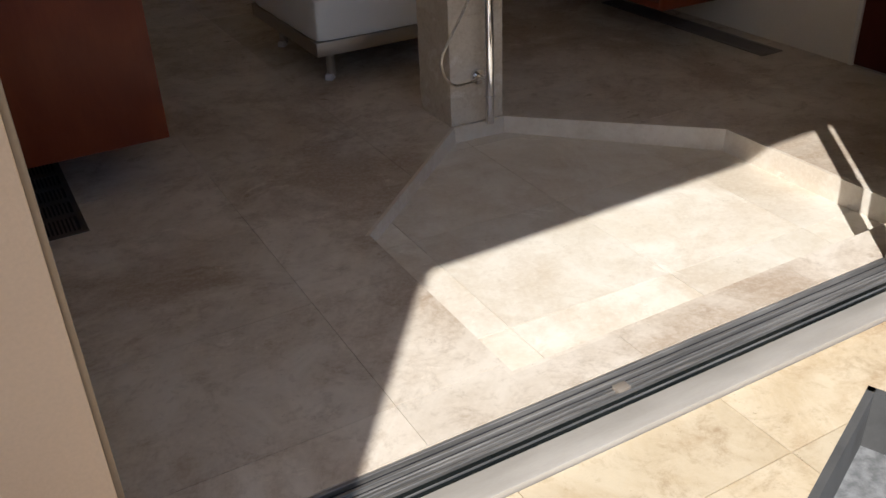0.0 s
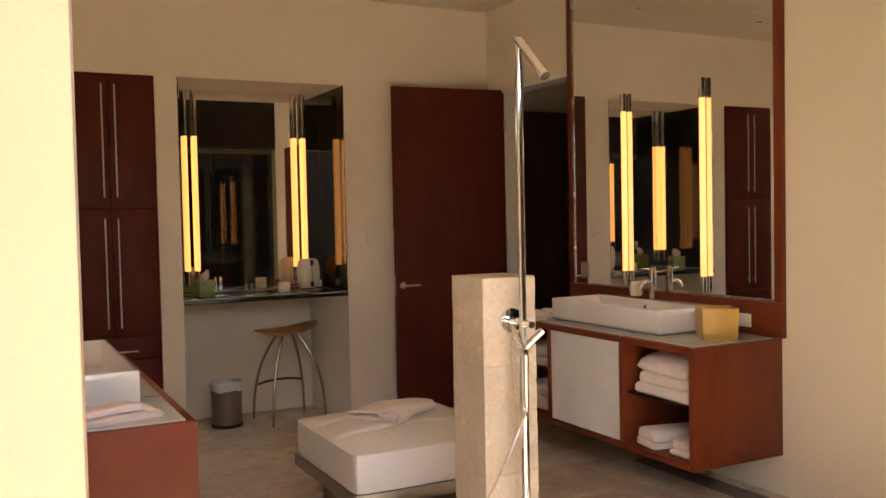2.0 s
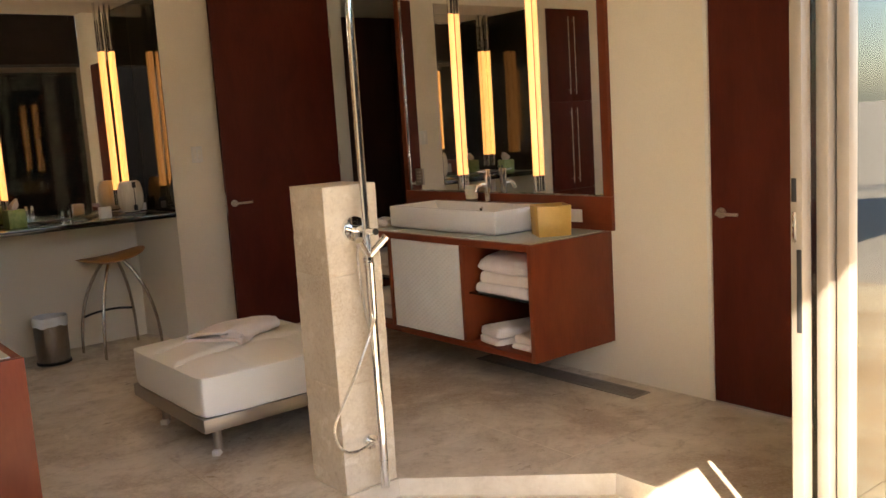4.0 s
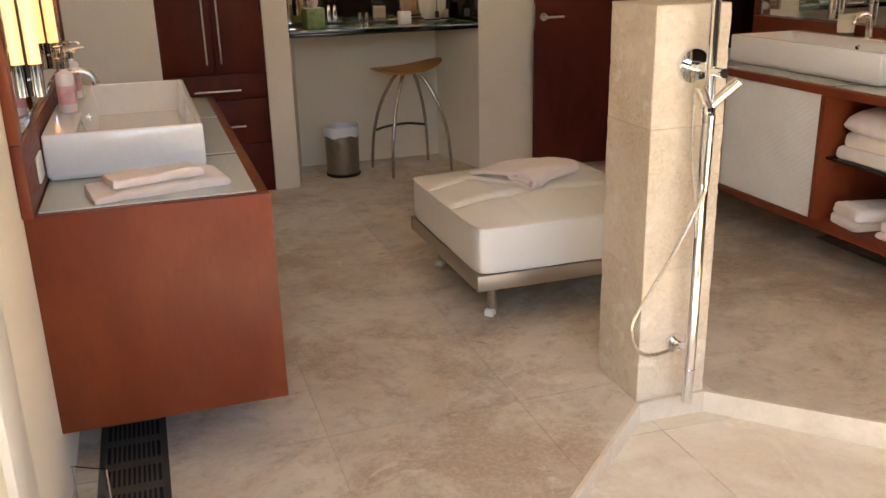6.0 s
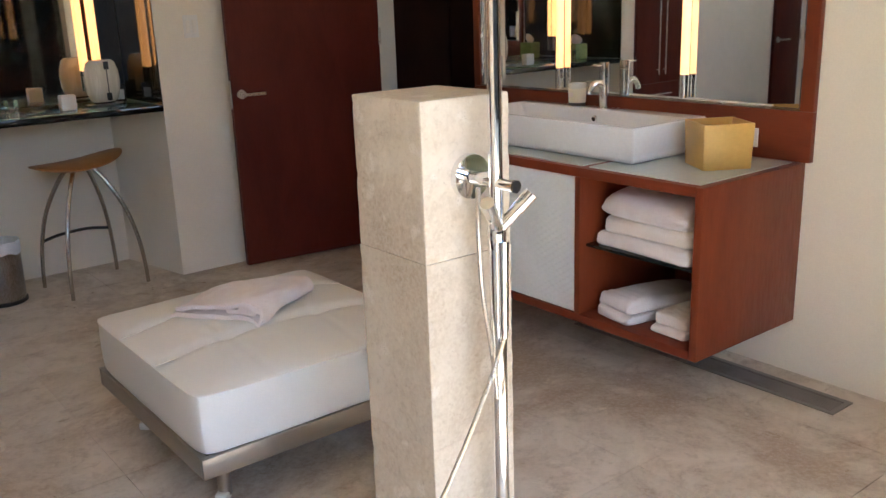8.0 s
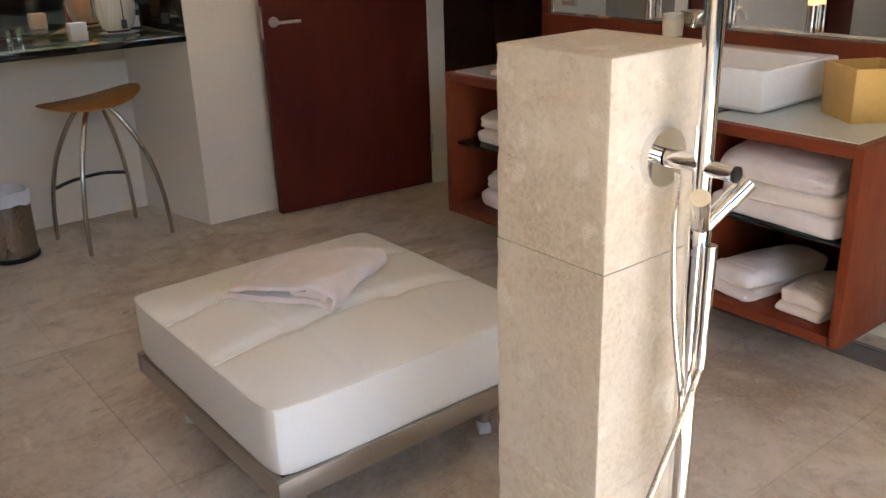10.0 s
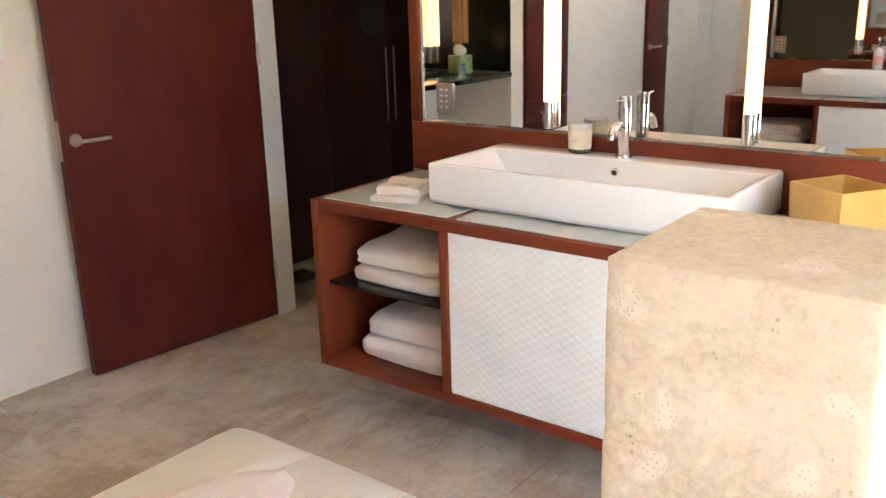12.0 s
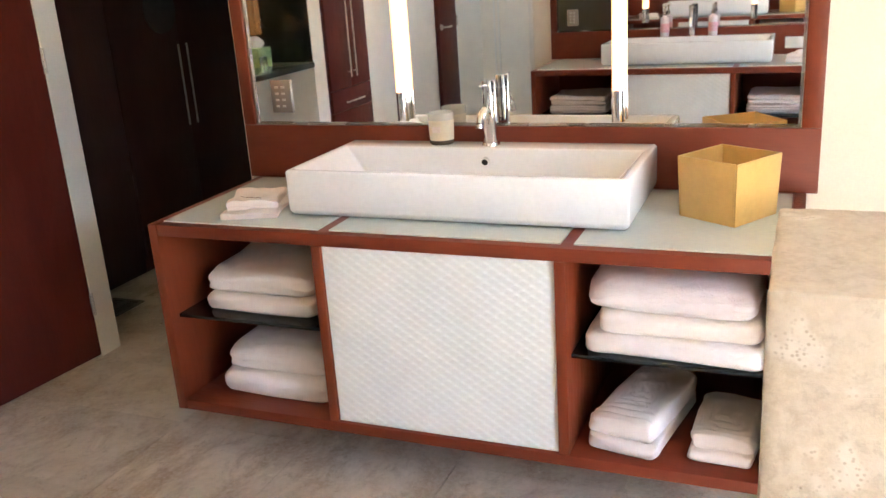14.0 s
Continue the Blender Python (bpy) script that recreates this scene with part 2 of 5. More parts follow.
M_PIT = surface("black_void", (0.006, 0.006, 0.006), (0.012, 0.011, 0.01), 6.0, 0.9, 0.1, 60.0, 0.0)
M_BLACKGLASS = surface("black_glass", (0.008, 0.010, 0.010), (0.014, 0.017, 0.016), 3.0, 0.05, 0.03, 60.0, 0.0)
M_COUNTER = surface("green_glass_counter", (0.085, 0.165, 0.13), (0.11, 0.20, 0.16), 2.0, 0.07, 0.02, 60.0, 0.0)
M_INSET = surface("back_painted_glass", (0.60, 0.65, 0.61), (0.64, 0.69, 0.65), 2.0, 0.06, 0.03, 60.0, 0.0)
M_MIRROR = surface("silver_mirror", (0.86, 0.87, 0.86), (0.88, 0.89, 0.88), 1.0, 0.008, 0.004, 40.0, 0.0, metal=1.0)
M_EDGE = surface("mirror_edge_steel", (0.35, 0.34, 0.33), (0.45, 0.44, 0.43), 6.0, 0.25, 0.1, 90.0, 0.0, metal=1.0)
M_TUBE = glow("warm_tube", (1.0, 0.38, 0.09), 0.26)
M_GLASS = clear("clear_glass", (0.97, 0.99, 0.98))
M_CUP = surface("milky_cup_glass", (0.70, 0.68, 0.58), (0.76, 0.74, 0.64), 8.0, 0.08, 0.04, 60.0, 0.0)
M_PANE = clear("bronze_tinted_pane", (0.36, 0.37, 0.34), 0.0, 1.45)
M_SMOKE = surface("smoky_glass_foot", (0.10, 0.085, 0.065), (0.16, 0.14, 0.11), 30.0, 0.06, 0.04, 60.0, 0.0)
M_WAX = surface("cream_wax", (0.82, 0.74, 0.55), (0.86, 0.79, 0.62), 10.0, 0.55, 0.1, 80.0, 0.05)
M_AMBER = surface("amber_resin", (0.58, 0.35, 0.085), (0.68, 0.43, 0.12), 7.0, 0.38, 0.12, 60.0, 0.05)
M_PLASTIC = surface("white_plastic", (0.76, 0.74, 0.69), (0.80, 0.78, 0.73), 4.0, 0.35, 0.1, 80.0, 0.0)
M_BLACK = surface("black_plastic", (0.012, 0.012, 0.012), (0.02, 0.02, 0.02), 4.0, 0.4, 0.1, 80.0, 0.05)
M_SEAT = wood("honey_beech", (0.38, 0.16, 0.04), (0.50, 0.23, 0.07), 0.35, (0.4, 4, 4))
M_BAG = surface("bin_liner", (0.70, 0.74, 0.80), (0.78, 0.82, 0.87), 22.0, 0.4, 0.15, 90.0, 0.5)
M_GREEN = surface("green_tissue_box_card", (0.20, 0.30, 0.09), (0.36, 0.46, 0.20), 26.0, 0.5, 0.1, 60.0, 0.0)
M_PAPER = surface("white_paper", (0.82, 0.81, 0.78), (0.86, 0.85, 0.83), 12.0, 0.8, 0.1, 120.0, 0.1)
M_IVORY = surface("ivory_ceramic", (0.66, 0.60, 0.47), (0.74, 0.69, 0.57), 14.0, 0.25, 0.1, 60.0, 0.0, stretch=(3, 3, 0.3))
M_PINK = surface("pink_label", (0.74, 0.36, 0.38), (0.82, 0.52, 0.53), 30.0, 0.4, 0.1, 60.0, 0.0)
M_SOAP = surface("milky_soap_bottle", (0.80, 0.72, 0.70), (0.84, 0.78, 0.76), 8.0, 0.2, 0.1, 60.0, 0.0)
M_INK = surface("brown_thread", (0.16, 0.09, 0.05), (0.2, 0.12, 0.07), 20.0, 0.7, 0.1, 60.0, 0.0)
M_GRAVEL = surface("grey_pit_floor", (0.10, 0.098, 0.092), (0.27, 0.265, 0.25), 34.0, 0.75, 0.2, 120.0, 0.4)
# pit walls and the hanging disc carry their shade in this dark grey
M_PITWALL = surface("shaded_grey", (0.055, 0.052, 0.047), (0.085, 0.081, 0.074), 8.0, 0.8, 0.1, 120.0, 0.15)
M_LEAF = surface("dry_leaf", (0.32, 0.11, 0.03), (0.42, 0.17, 0.05), 40.0, 0.7, 0.1, 120.0, 0.1)
M_OUTWALL = surface("outdoor_tan", (0.34, 0.29, 0.22), (0.40, 0.34, 0.27), 2.0, 0.85, 0.1, 90.0, 0.15)
M_DARKOUT = surface("dark_screen_tone", (0.020, 0.018, 0.015), (0.034, 0.030, 0.025), 2.4, 0.9, 0.1, 60.0, 0.2, spec=0.05)
M_HEDGE = surface("hedge_leaves", (0.05, 0.10, 0.02), (0.16, 0.22, 0.05), 6.0, 0.6, 0.2, 30.0, 0.0)

# ---- building helpers ----


def box(bm, x0, x1, y0, y1, z0, z1, bevel=0.0, seg=2):
    r = bmesh.ops.create_cube(bm, size=1.0)
    for v in r["verts"]:
        v.co = Vector(((x0 + x1) / 2 + v.co.x * (x1 - x0), (y0 + y1) / 2 + v.co.y * (y1 - y0), (z0 + z1) / 2 + v.co.z * (z1 - z0)))
    if bevel:
        edges = list({e for v in r["verts"] for e in v.link_edges})
        bmesh.ops.bevel(bm, geom=edges, offset=bevel, segments=seg, profile=0.5, affect="EDGES")
    return bm


def boxed(x0, x1, y0, y1, z0, z1, bevel=0.0, seg=2):
    return box(bmesh.new(), x0, x1, y0, y1, z0, z1, bevel, seg)


def rod(bm, a, b, r, r2=None, seg=20):
    a, b = Vector(a), Vector(b)
    m = Matrix.Translation((a + b) / 2) @ (b - a).to_track_quat("Z", "Y").to_matrix().to_4x4()
    bmesh.ops.create_cone(bm, cap_ends=True, segments=seg, radius1=r, radius2=r if r2 is None else r2, depth=(b - a).length, matrix=m)
    return bm


def rodded(a, b, r, r2=None, seg=20):
    return rod(bmesh.new(), a, b, r, r2, seg)


def smooth_line(points, steps=8):
    """Points of a rounded line through the given ones."""
    pts = [Vector(p) for p in points]
    pts = [pts[0] * 2 - pts[1]] + pts + [pts[-1] * 2 - pts[-2]]
    out = []
    for i in range(1, len(pts) - 2):
        p0, p1, p2, p3 = pts[i - 1 : i + 3]
        for k in range(steps):
            t = k / steps
            out.append(0.5 * (2 * p1 + (p2 - p0) * t + (2 * p0 - 5 * p1 + 4 * p2 - p3) * t * t + (3 * p1 - p0 - 3 * p2 + p3) * t ** 3))
    return out + [pts[-2]]


def pipe(bm, points, r, seg=10, steps=8, r2=None):
    line = smooth_line(points, steps)
    rings, up = [], Vector((0.31, 0.17, 0.93)).normalized()
    for i, p in enumerate(line):
        d = (line[min(i + 1, len(line) - 1)] - line[max(i - 1, 0)]).normalized()
        s = d.cross(up).normalized()
        n = s.cross(d)
        rr = r if r2 is None else r + (r2 - r) * i / (len(line) - 1)
        rings.append([bm.verts.new(p + (s * math.cos(a) + n * math.sin(a)) * rr) for a in (math.tau * k / seg for k in range(seg))])
    for a, b in zip(rings, rings[1:]):
        for k in range(seg):
            bm.faces.new((a[k], a[(k + 1) % seg], b[(k + 1) % seg], b[k]))
    bm.faces.new(rings[0][::-1])
    bm.faces.new(rings[-1])
    return bm


def lathe(bm, profile, centre, seg=32, squash=1.0):
    """Turns (radius, height) pairs round the upright axis at centre."""
    cx, cy, cz = centre
    rings = [[bm.verts.new((cx + r * math.cos(a), cy + r * squash * math.sin(a), cz + h)) for a in (math.tau * k / seg for k in range(seg))] for r, h in profile]
    for a, b in zip(rings, rings[1:]):
        for k in range(seg):
            bm.faces.new((a[k], a[(k + 1) % seg], b[(k + 1) % seg], b[k]))
    bm.faces.new(rings[0][::-1])
    bm.faces.new(rings[-1])
    return bm


def slab(bm, outline, z0, z1):
    """An upright prism over an outline of (x, y) in the order against the clock."""
    lo = [bm.verts.new((x, y, z0)) for x, y in outline]
    hi = [bm.verts.new((x, y, z1)) for x, y in outline]
    bm.faces.new(hi)
    bm.faces.new(lo[::-1])
    for i in range(len(outline)):
        j = (i + 1) % len(outline)
        bm.faces.new((lo[i], lo[j], hi[j], hi[i]))
    return bm


ORIGIN = {}


def mesh_of(bm, name, material, base, flat=False):
    bmesh.ops.recalc_face_normals(bm, faces=bm.faces)
    bmesh.ops.translate(bm, verts=bm.verts, vec=-Vector(base))
    me = bpy.data.meshes.new(name)
    if not flat:
        for f in bm.faces:
            f.smooth = True
        for e in bm.edges:
            if len(e.link_faces) == 2 and e.calc_face_angle(0) > 0.6:
                e.smooth = False
    bm.to_mesh(me)
    bm.free()
    me.materials.append(material)
    return me


def thing(name, base, label, category, group=""):
    ob = new(name)
    ob.empty_display_size = 0.1
    ob.location = base
    ORIGIN[ob.name] = Vector(base)
    return tagged(ob, label, category, group)


def solo(name, bm, material, base, label, category, group=""):
    ob = new(name, mesh_of(bm, name, material, base))
    ob.location = base
    ORIGIN[ob.name] = Vector(base)
    return tagged(ob, label, category, group)


def part(name, bm, material, parent, label=""):
    base = ORIGIN[parent.name]
    ob = new(name, mesh_of(bm, name, material, base))
    ob.parent = parent
    ORIGIN[ob.name] = base
    return tagged(ob, label)


def setting(name, bm, material, label="", category=""):
    ob = new(name, mesh_of(bm, name, material, (0, 0, 0)))
    ORIGIN[ob.name] = Vector((0, 0, 0))
    return tagged(ob, label, category, kind="structure")

# ---- large structure ----
XL, XR, YF, ZC, ZD = -0.038, 3.745, 6.375, 3.26, 2.59
T = 0.17
BASIN = [(1.03, 1.50), (2.69, 1.50), (2.69, 2.39), (2.007, 3.045), (1.745, 3.045), (1.03, 2.39)]
DEPTH = -0.093
PITE = (Vector((-0.92, -0.39)), Vector((0.39, -0.92)))
PITP = Vector((1.795, 1.004))
PIT = [tuple(PITP + PITE[0] * 0.85), tuple(PITP + PITE[0] * 0.85 + PITE[1] * 0.8), tuple(PITP + PITE[1] * 0.8), tuple(PITP)]

w = bmesh.new()
for y0, y1, z0, z1 in ((1.38, 1.76, 0, ZC), (1.76, 2.65, ZD, ZC), (2.65, 5.195, 0, ZC), (5.195, 6.15, ZD, ZC)):
    box(w, XR, XR + T, y0, y1, z0, z1)
box(w, XR, XR + 0.139, 6.15, YF, 0, ZC)
setting("wall_east", w, M_WALL, "smooth cream plaster wall with two doorways", "wall")
w = bmesh.new()
for y0, y1, z0, z1 in ((1.38, 1.74, 0, ZC), (1.74, 2.62, ZD, ZC), (2.62, 5.2, 0, ZC), (5.2, YF, ZD, ZC)):
    box(w, XL - T, XL, y0, y1, z0, z1)
setting("wall_west", w, M_WALL, "smooth cream plaster wall with two doorways", "wall")
setting("wall_end", boxed(-0.21, 0.037, 1.07, 1.38, -0.02, ZC, 0.004), M_OUTSIDE, "tan rendered wall end beside the sliding door", "wall")
w = bmesh.new()
slab(w, [(1.03, YF), (1.187, YF), (1.30, 6.95), (1.03, 6.95)], 0, 0.957)
slab(w, [(2.447, YF), (XR + T, YF), (XR + T, 6.95), (2.33, 6.95)], 0, 0.957)
box(w, 1.03, 1.187, YF, 6.95, 0.957, ZD)
box(w, 2.447, XR + T, YF, 6.95, 0.957, ZD)
box(w, -2.2, 0.407, YF, 6.95, 0, ZD)
box(w, -2.2, XR + T, YF, 6.95, ZD, ZC)
box(w, -2.2, XR + T, 6.95, 7.05, 0, ZC)
setting("wall_north", w, M_WALL, "cream plaster wall with a dressing niche", "wall")
setting("door_header", boxed(0.038, XR - 0.001, 1.17, 1.38, 2.62, ZC), M_HEADER, "dark-stained header over the sliding door", "door header")
w = bmesh.new()
box(w, XR, XR + T, 1.165, 1.38, -0.02, 2.62)
box(w, -3.4, -0.21, 1.07, 1.38, -0.25, ZC)
box(w, XR + T, 7.2, 1.165, 1.38, -0.25, ZC)
setting("wall_south", w, M_WALL, "cream wall over the wide sliding door", "wall")
setting("ceiling", boxed(XL - T, XR + T, 1.07, 7.05, ZC, ZC + 0.1), M_CEIL, "warm cream painted flat ceiling", "ceiling")
# unseen slab, placed so its slanted front edge ends the sunlight on the floor
rf = bmesh.new()
slab(rf, [(-3.4, -0.497), (7.2, -0.073), (7.2, 1.07), (-3.4, 1.07)], 2.75, 3.0)
setting("shade_roof", rf, M_CEIL, "unseen cream roof slab placed above the terrace to cut the sun", "roof")

# the dark dressing room past the doorway and the bright passage opposite
w = bmesh.new()
box(w, XR + T, 6.3, 4.3, 4.4, 0, ZC)
box(w, 6.2, 6.3, 4.4, 7.2, 0, ZC)
box(w, XR + T, 6.3, 7.1, 7.2, 0, ZC)
box(w, XR + T, 6.3, 4.3, 7.2, ZC, ZC + 0.1)
setting("wall_dressing_room", w, M_WALL, "plain cream walls of an unlit dressing room", "wall")
w = bmesh.new()
box(w, -2.2, XL - T, 4.8, 4.9, 0, ZC)
box(w, -2.3, -2.2, 4.8, 7.05, 0, ZC)
# roof gap added out of view to light the passage; the upstand trims sun
box(w, -2.3, -2.1, 4.8, 7.05, ZC, ZC + 0.1)
box(w, -0.3, XL - T, 4.8, 7.05, ZC, ZC + 0.1)
box(w, -2.1, -0.3, 5.65, 7.05, ZC, ZC + 0.1)
box(w, -2.1, -0.3, 4.8, 5.1, ZC, ZC + 0.1)
box(w, -2.3, XL - T, 5.0, 5.1, ZC + 0.1, ZC + 0.35)
setting("wall_passage", w, M_WALL, "plain cream walls of a side passage", "wall")


def clip(poly, p, n, keep_less=True):
    """The part of a polygon on one side of the line through p with the normal n."""
    out = []
    for a, b in zip(poly, poly[1:] + poly[:1]):
        da = (a[0] - p[0]) * n[0] + (a[1] - p[1]) * n[1]
        db = (b[0] - p[0]) * n[0] + (b[1] - p[1]) * n[1]
        if not keep_less:
            da, db = -da, -db
        if da <= 1e-6:
            out.append(a)
        if (da < -1e-6 and db > 1e-6) or (da > 1e-6 and db < -1e-6):
            s = da / (da - db)
            out.append((a[0] + (b[0] - a[0]) * s, a[1] + (b[1] - a[1]) * s))
    return out


def area(poly):
    return 0.5 * sum(a[0] * b[1] - b[0] * a[1] for a, b in zip(poly, poly[1:] + poly[:1])) if len(poly) > 2 else 0


def sides(hole):
    for a, b in zip(hole, hole[1:] + hole[:1]):
        yield a, (b[1] - a[1], a[0] - b[0])


def inside(poly, hole):
    for p, n in sides(hole):
        poly = clip(poly, p, n)
    return [poly] if area(poly) > 1e-4 else []


def outside(poly, hole):
    out = []
    for p, n in sides(hole):
        piece = clip(poly, p, n, False)
        if area(piece) > 1e-4:
            out.append(piece)
        poly = clip(poly, p, n)
        if area(poly) < 1e-5:
            return out
    return out


def rect(x0, x1, y0, y1):
    return [(x0, y0), (x1, y0), (x1, y1), (x0, y1)]


bed = bmesh.new()
for piece in outside(rect(-2.3, 6.3, 1.38, 7.2), BASIN):
    slab(bed, piece, -0.12, -0.004)
floor = setting("floor", bed, M_GROUT, "honed travertine tile floor", "floor")
bed = bmesh.new()
slab(bed, BASIN, -0.2, DEPTH - 0.004)
shower_floor = setting("shower_floor", bed, M_GROUT, "sunken travertine shower floor", "shower floor")
bed = bmesh.new()
for piece in outside(rect(-6, 7.2, -6.6, 1.165), PIT):
    slab(bed, piece, -0.3, -0.026)
terrace = setting("pavement", bed, M_PAVE, "golden travertine terrace paving", "pavement")
g = bmesh.new()
bmesh.ops.create_grid(g, x_segments=2, y_segments=2, size=300)
bmesh.ops.translate(g, verts=g.verts, vec=(0, 0, -0.32))
setting("ground", g, M_OUTWALL, "plain earth around the house", "ground")

# lip round the sunken shower
inner = []
for k, c in enumerate(BASIN):
    c, e0, e1 = Vector(c), Vector(BASIN[k]) - Vector(BASIN[k - 1]), Vector(BASIN[(k + 1) % len(BASIN)]) - Vector(BASIN[k])
    n0, n1 = Vector((-e0.y, e0.x)).normalized(), Vector((-e1.y, e1.x)).normalized()
    inner.append(tuple(c + (n0 + n1) * 0.014 / (1 + n0.dot(n1))))
for k in range(len(BASIN)):
    m = (k + 1) % len(BASIN)
    bm = bmesh.new()
    near = k in (0, 5)
    slab(bm, [BASIN[k], BASIN[m], inner[m], inner[k]], DEPTH - 0.003, -0.0005 if near else 0.0015)
    low = [(p, q) for p, q in ((BASIN[k], inner[k]), (BASIN[m], inner[m]))]
    for v in bm.verts:
        for p, q in low:
            if v.co.z < -0.02 and (v.co.xy - Vector(q)).length < 1e-4:
                v.co.xy = v.co.xy + (Vector(q) - Vector(p)) * (0.2 if near else 0.6)
    part("lip", bm, M_FLOOR if near else M_RISER, shower_floor, "travertine lip" if near else "pale travertine lip")

# sunken pit in the terrace
w = bmesh.new()
slab(w, PIT, -0.26, -0.2)
pit = setting("terrace_pit", w, M_GRAVEL, "shallow grey sunken pit in the terrace", "pit")
for a, b in zip(PIT, PIT[1:] + PIT[:1]):
    d = (Vector(b) - Vector(a)).normalized()
    n = Vector((-d.y, d.x)) * 0.02
    bm = bmesh.new()
    slab(bm, [a, b, tuple(Vector(b) + n), tuple(Vector(a) + n)], -0.2, -0.022)
    part("pit_wall", bm, M_PITWALL, pit)
bm = bmesh.new()
for k in range(8):
    a0, a1 = math.tau * k / 8, math.tau * (k + 1) / 8
    bm.faces.new([bm.verts.new((1.77 + r * math.cos(a) * 0.5, 0.80 + r * math.sin(a), -0.197 + h)) for r, a, h in ((0, a0, 0.004), (0.02, a0, 0.002), (0.02, a1, 0.006))])
bmesh.ops.remove_doubles(bm, verts=bm.verts, dist=0.0005)
solo("fallen_leaf", bm, M_LEAF, (1.77, 0.80, -0.2), "single curled orange-brown dry leaf on the pit floor", "leaf")

# terrace surroundings; this wall is unseen, added to block sun from the left
setting("sun_block_wall", boxed(-4.5, -1.241, -0.9, -0.7, -0.3, 3.3), M_OUTWALL, "unseen plain wall added to block the sun from the left", "wall")
# unseen dark screen, added to darken mirror reflections and hold back sky light
setting("dark_screen", boxed(-14.0, 15.0, -6.5, -6.2, -0.3, 3.25), M_DARKOUT, "unseen dark screen added beyond the terrace to darken mirror reflections", "wall")
hb = bmesh.new()
rnd = random.Random(5)
for k in range(5200):
    x, z = rnd.uniform(-14, 16), rnd.uniform(-0.3, 4.2) ** 1.0
    y = -9.5 + rnd.gauss(0, 0.5) + 0.35 * math.sin(x * 1.7) + 0.2 * math.sin(x * 4.1 + z)
    if z > 3.2 + 0.7 * math.sin(x * 0.9) + rnd.uniform(-0.4, 0.4):
        continue
    c, s = Vector((x, y, z)), rnd.uniform(0.10, 0.24)
    u = Vector((rnd.gauss(0, 1), rnd.gauss(0, 0.5), rnd.gauss(0, 1))).normalized()
    t = u.cross(Vector((rnd.gauss(0, 1), rnd.gauss(0, 1), rnd.gauss(0, 1)))).normalized()
    hb.faces.new([hb.verts.new(p) for p in (c - u * s, c + t * s * 0.45, c + u * s, c - t * s * 0.45)])
tagged(new("hedge", mesh_of(hb, "hedge", M_HEDGE, (0, 0, 0), True)), "tall leafy green garden hedge", "hedge", kind="stuff")

# ---- sliding glass wall ----
track = thing("door_track", (1.9, 1.27, -0.02), "weathered grey aluminium sliding-door track set in the floor", "door track")
part("sill_plate", boxed(0.05, XR, 1.168, 1.25, -0.03, -0.003, 0.003), M_SILL, track, "dusty beige aluminium sill plate")
part("track_bed", boxed(0.05, XR, 1.25, 1.378, -0.03, -0.016), M_GASKET, track)
for y0, y1, z, m in ((1.251, 1.287, -0.009, M_BLACKGLASS), (1.266, 1.270, -0.004, M_TRACK), (1.292, 1.301, -0.004, M_TRACK), (1.312, 1.318, -0.006, M_TRACK), (1.3235, 1.329, -0.006, M_TRACK), (1.341, 1.351, -0.003, M_TRACK), (1.367, 1.3775, -0.001, M_TRACK)):
    part("rail", boxed(0.05, XR, y0, y1, -0.018, z, 0.0012, 1), m, track)
part("roller_block", boxed(1.225, 1.265, 1.297, 1.327, -0.016, 0.003, 0.003), M_ALU, track, "pale plastic roller block")
jamb = thing("door_jamb", (0.04, 1.27, 0), "champagne aluminium door jamb on the wall end", "door jamb")
part("jamb_profile", boxed(0.037, 0.051, 1.19, 1.365, -0.003, 2.62, 0.003), M_ALU, jamb)
part("head_profile", boxed(0.05, XR, 1.18, 1.372, 2.585, 2.62, 0.003), M_GASKET, jamb, "dark head rail")


def sliding_panel(y, x0, lock, opaque):
    x1, z0, z1 = XR - 0.004, 0.002, 2.58
    p = thing("sliding_door_panel", ((x0 + x1) / 2, y, z0), "champagne aluminium framed sliding door panel with tinted glass, slid open", "sliding door", "stacked sliding door panels")
    for a in (x0, x1 - 0.05):
        st = part("stile", boxed(a, a + 0.05, y - 0.019, y + 0.019, z0, z1, 0.003), M_ALU, p)
        if a == x0 and lock:
            for za, zb, dy in ((0.84, 1.09, -0.008), (1.23, 1.30, 0.007)):
                part("lock_recess", boxed(x0 - 0.0015, x0 + 0.002, y + dy - 0.008, y + dy + 0.008, za, zb, 0.001), M_BLACK, st, "dark flush lock recess")
            part("strike_plate", boxed(x0 - 0.001, x0 + 0.002, y, y + 0.012, 1.11, 1.2, 0.0005), M_CHROME, st)
    part("bottom_rail", boxed(x0 + 0.05, x1 - 0.05, y - 0.019, y + 0.019, z0, z0 + 0.06, 0.003), M_ALU, p)
    part("top_rail", boxed(x0 + 0.05, x1 - 0.05, y - 0.019, y + 0.019, z1 - 0.06, z1, 0.003), M_BRONZE, p)
    gl = part("pane", boxed(x0 + 0.046, x1 - 0.046, y - 0.004, y + 0.004, z0 + 0.056, z1 - 0.056), M_PANE, p, "bronze tinted glass pane")
    gl.visible_shadow = opaque
    for a in (x0 + 0.05, x1 - 0.056):
        part("gasket", boxed(a, a + 0.006, y - 0.009, y + 0.009, z0 + 0.06, z1 - 0.06), M_GASKET, p)


sliding_panel(1.350, 2.325, True, False)
sliding_panel(1.307, 2.392, False, True)
sliding_panel(1.262, 2.425, False, True)


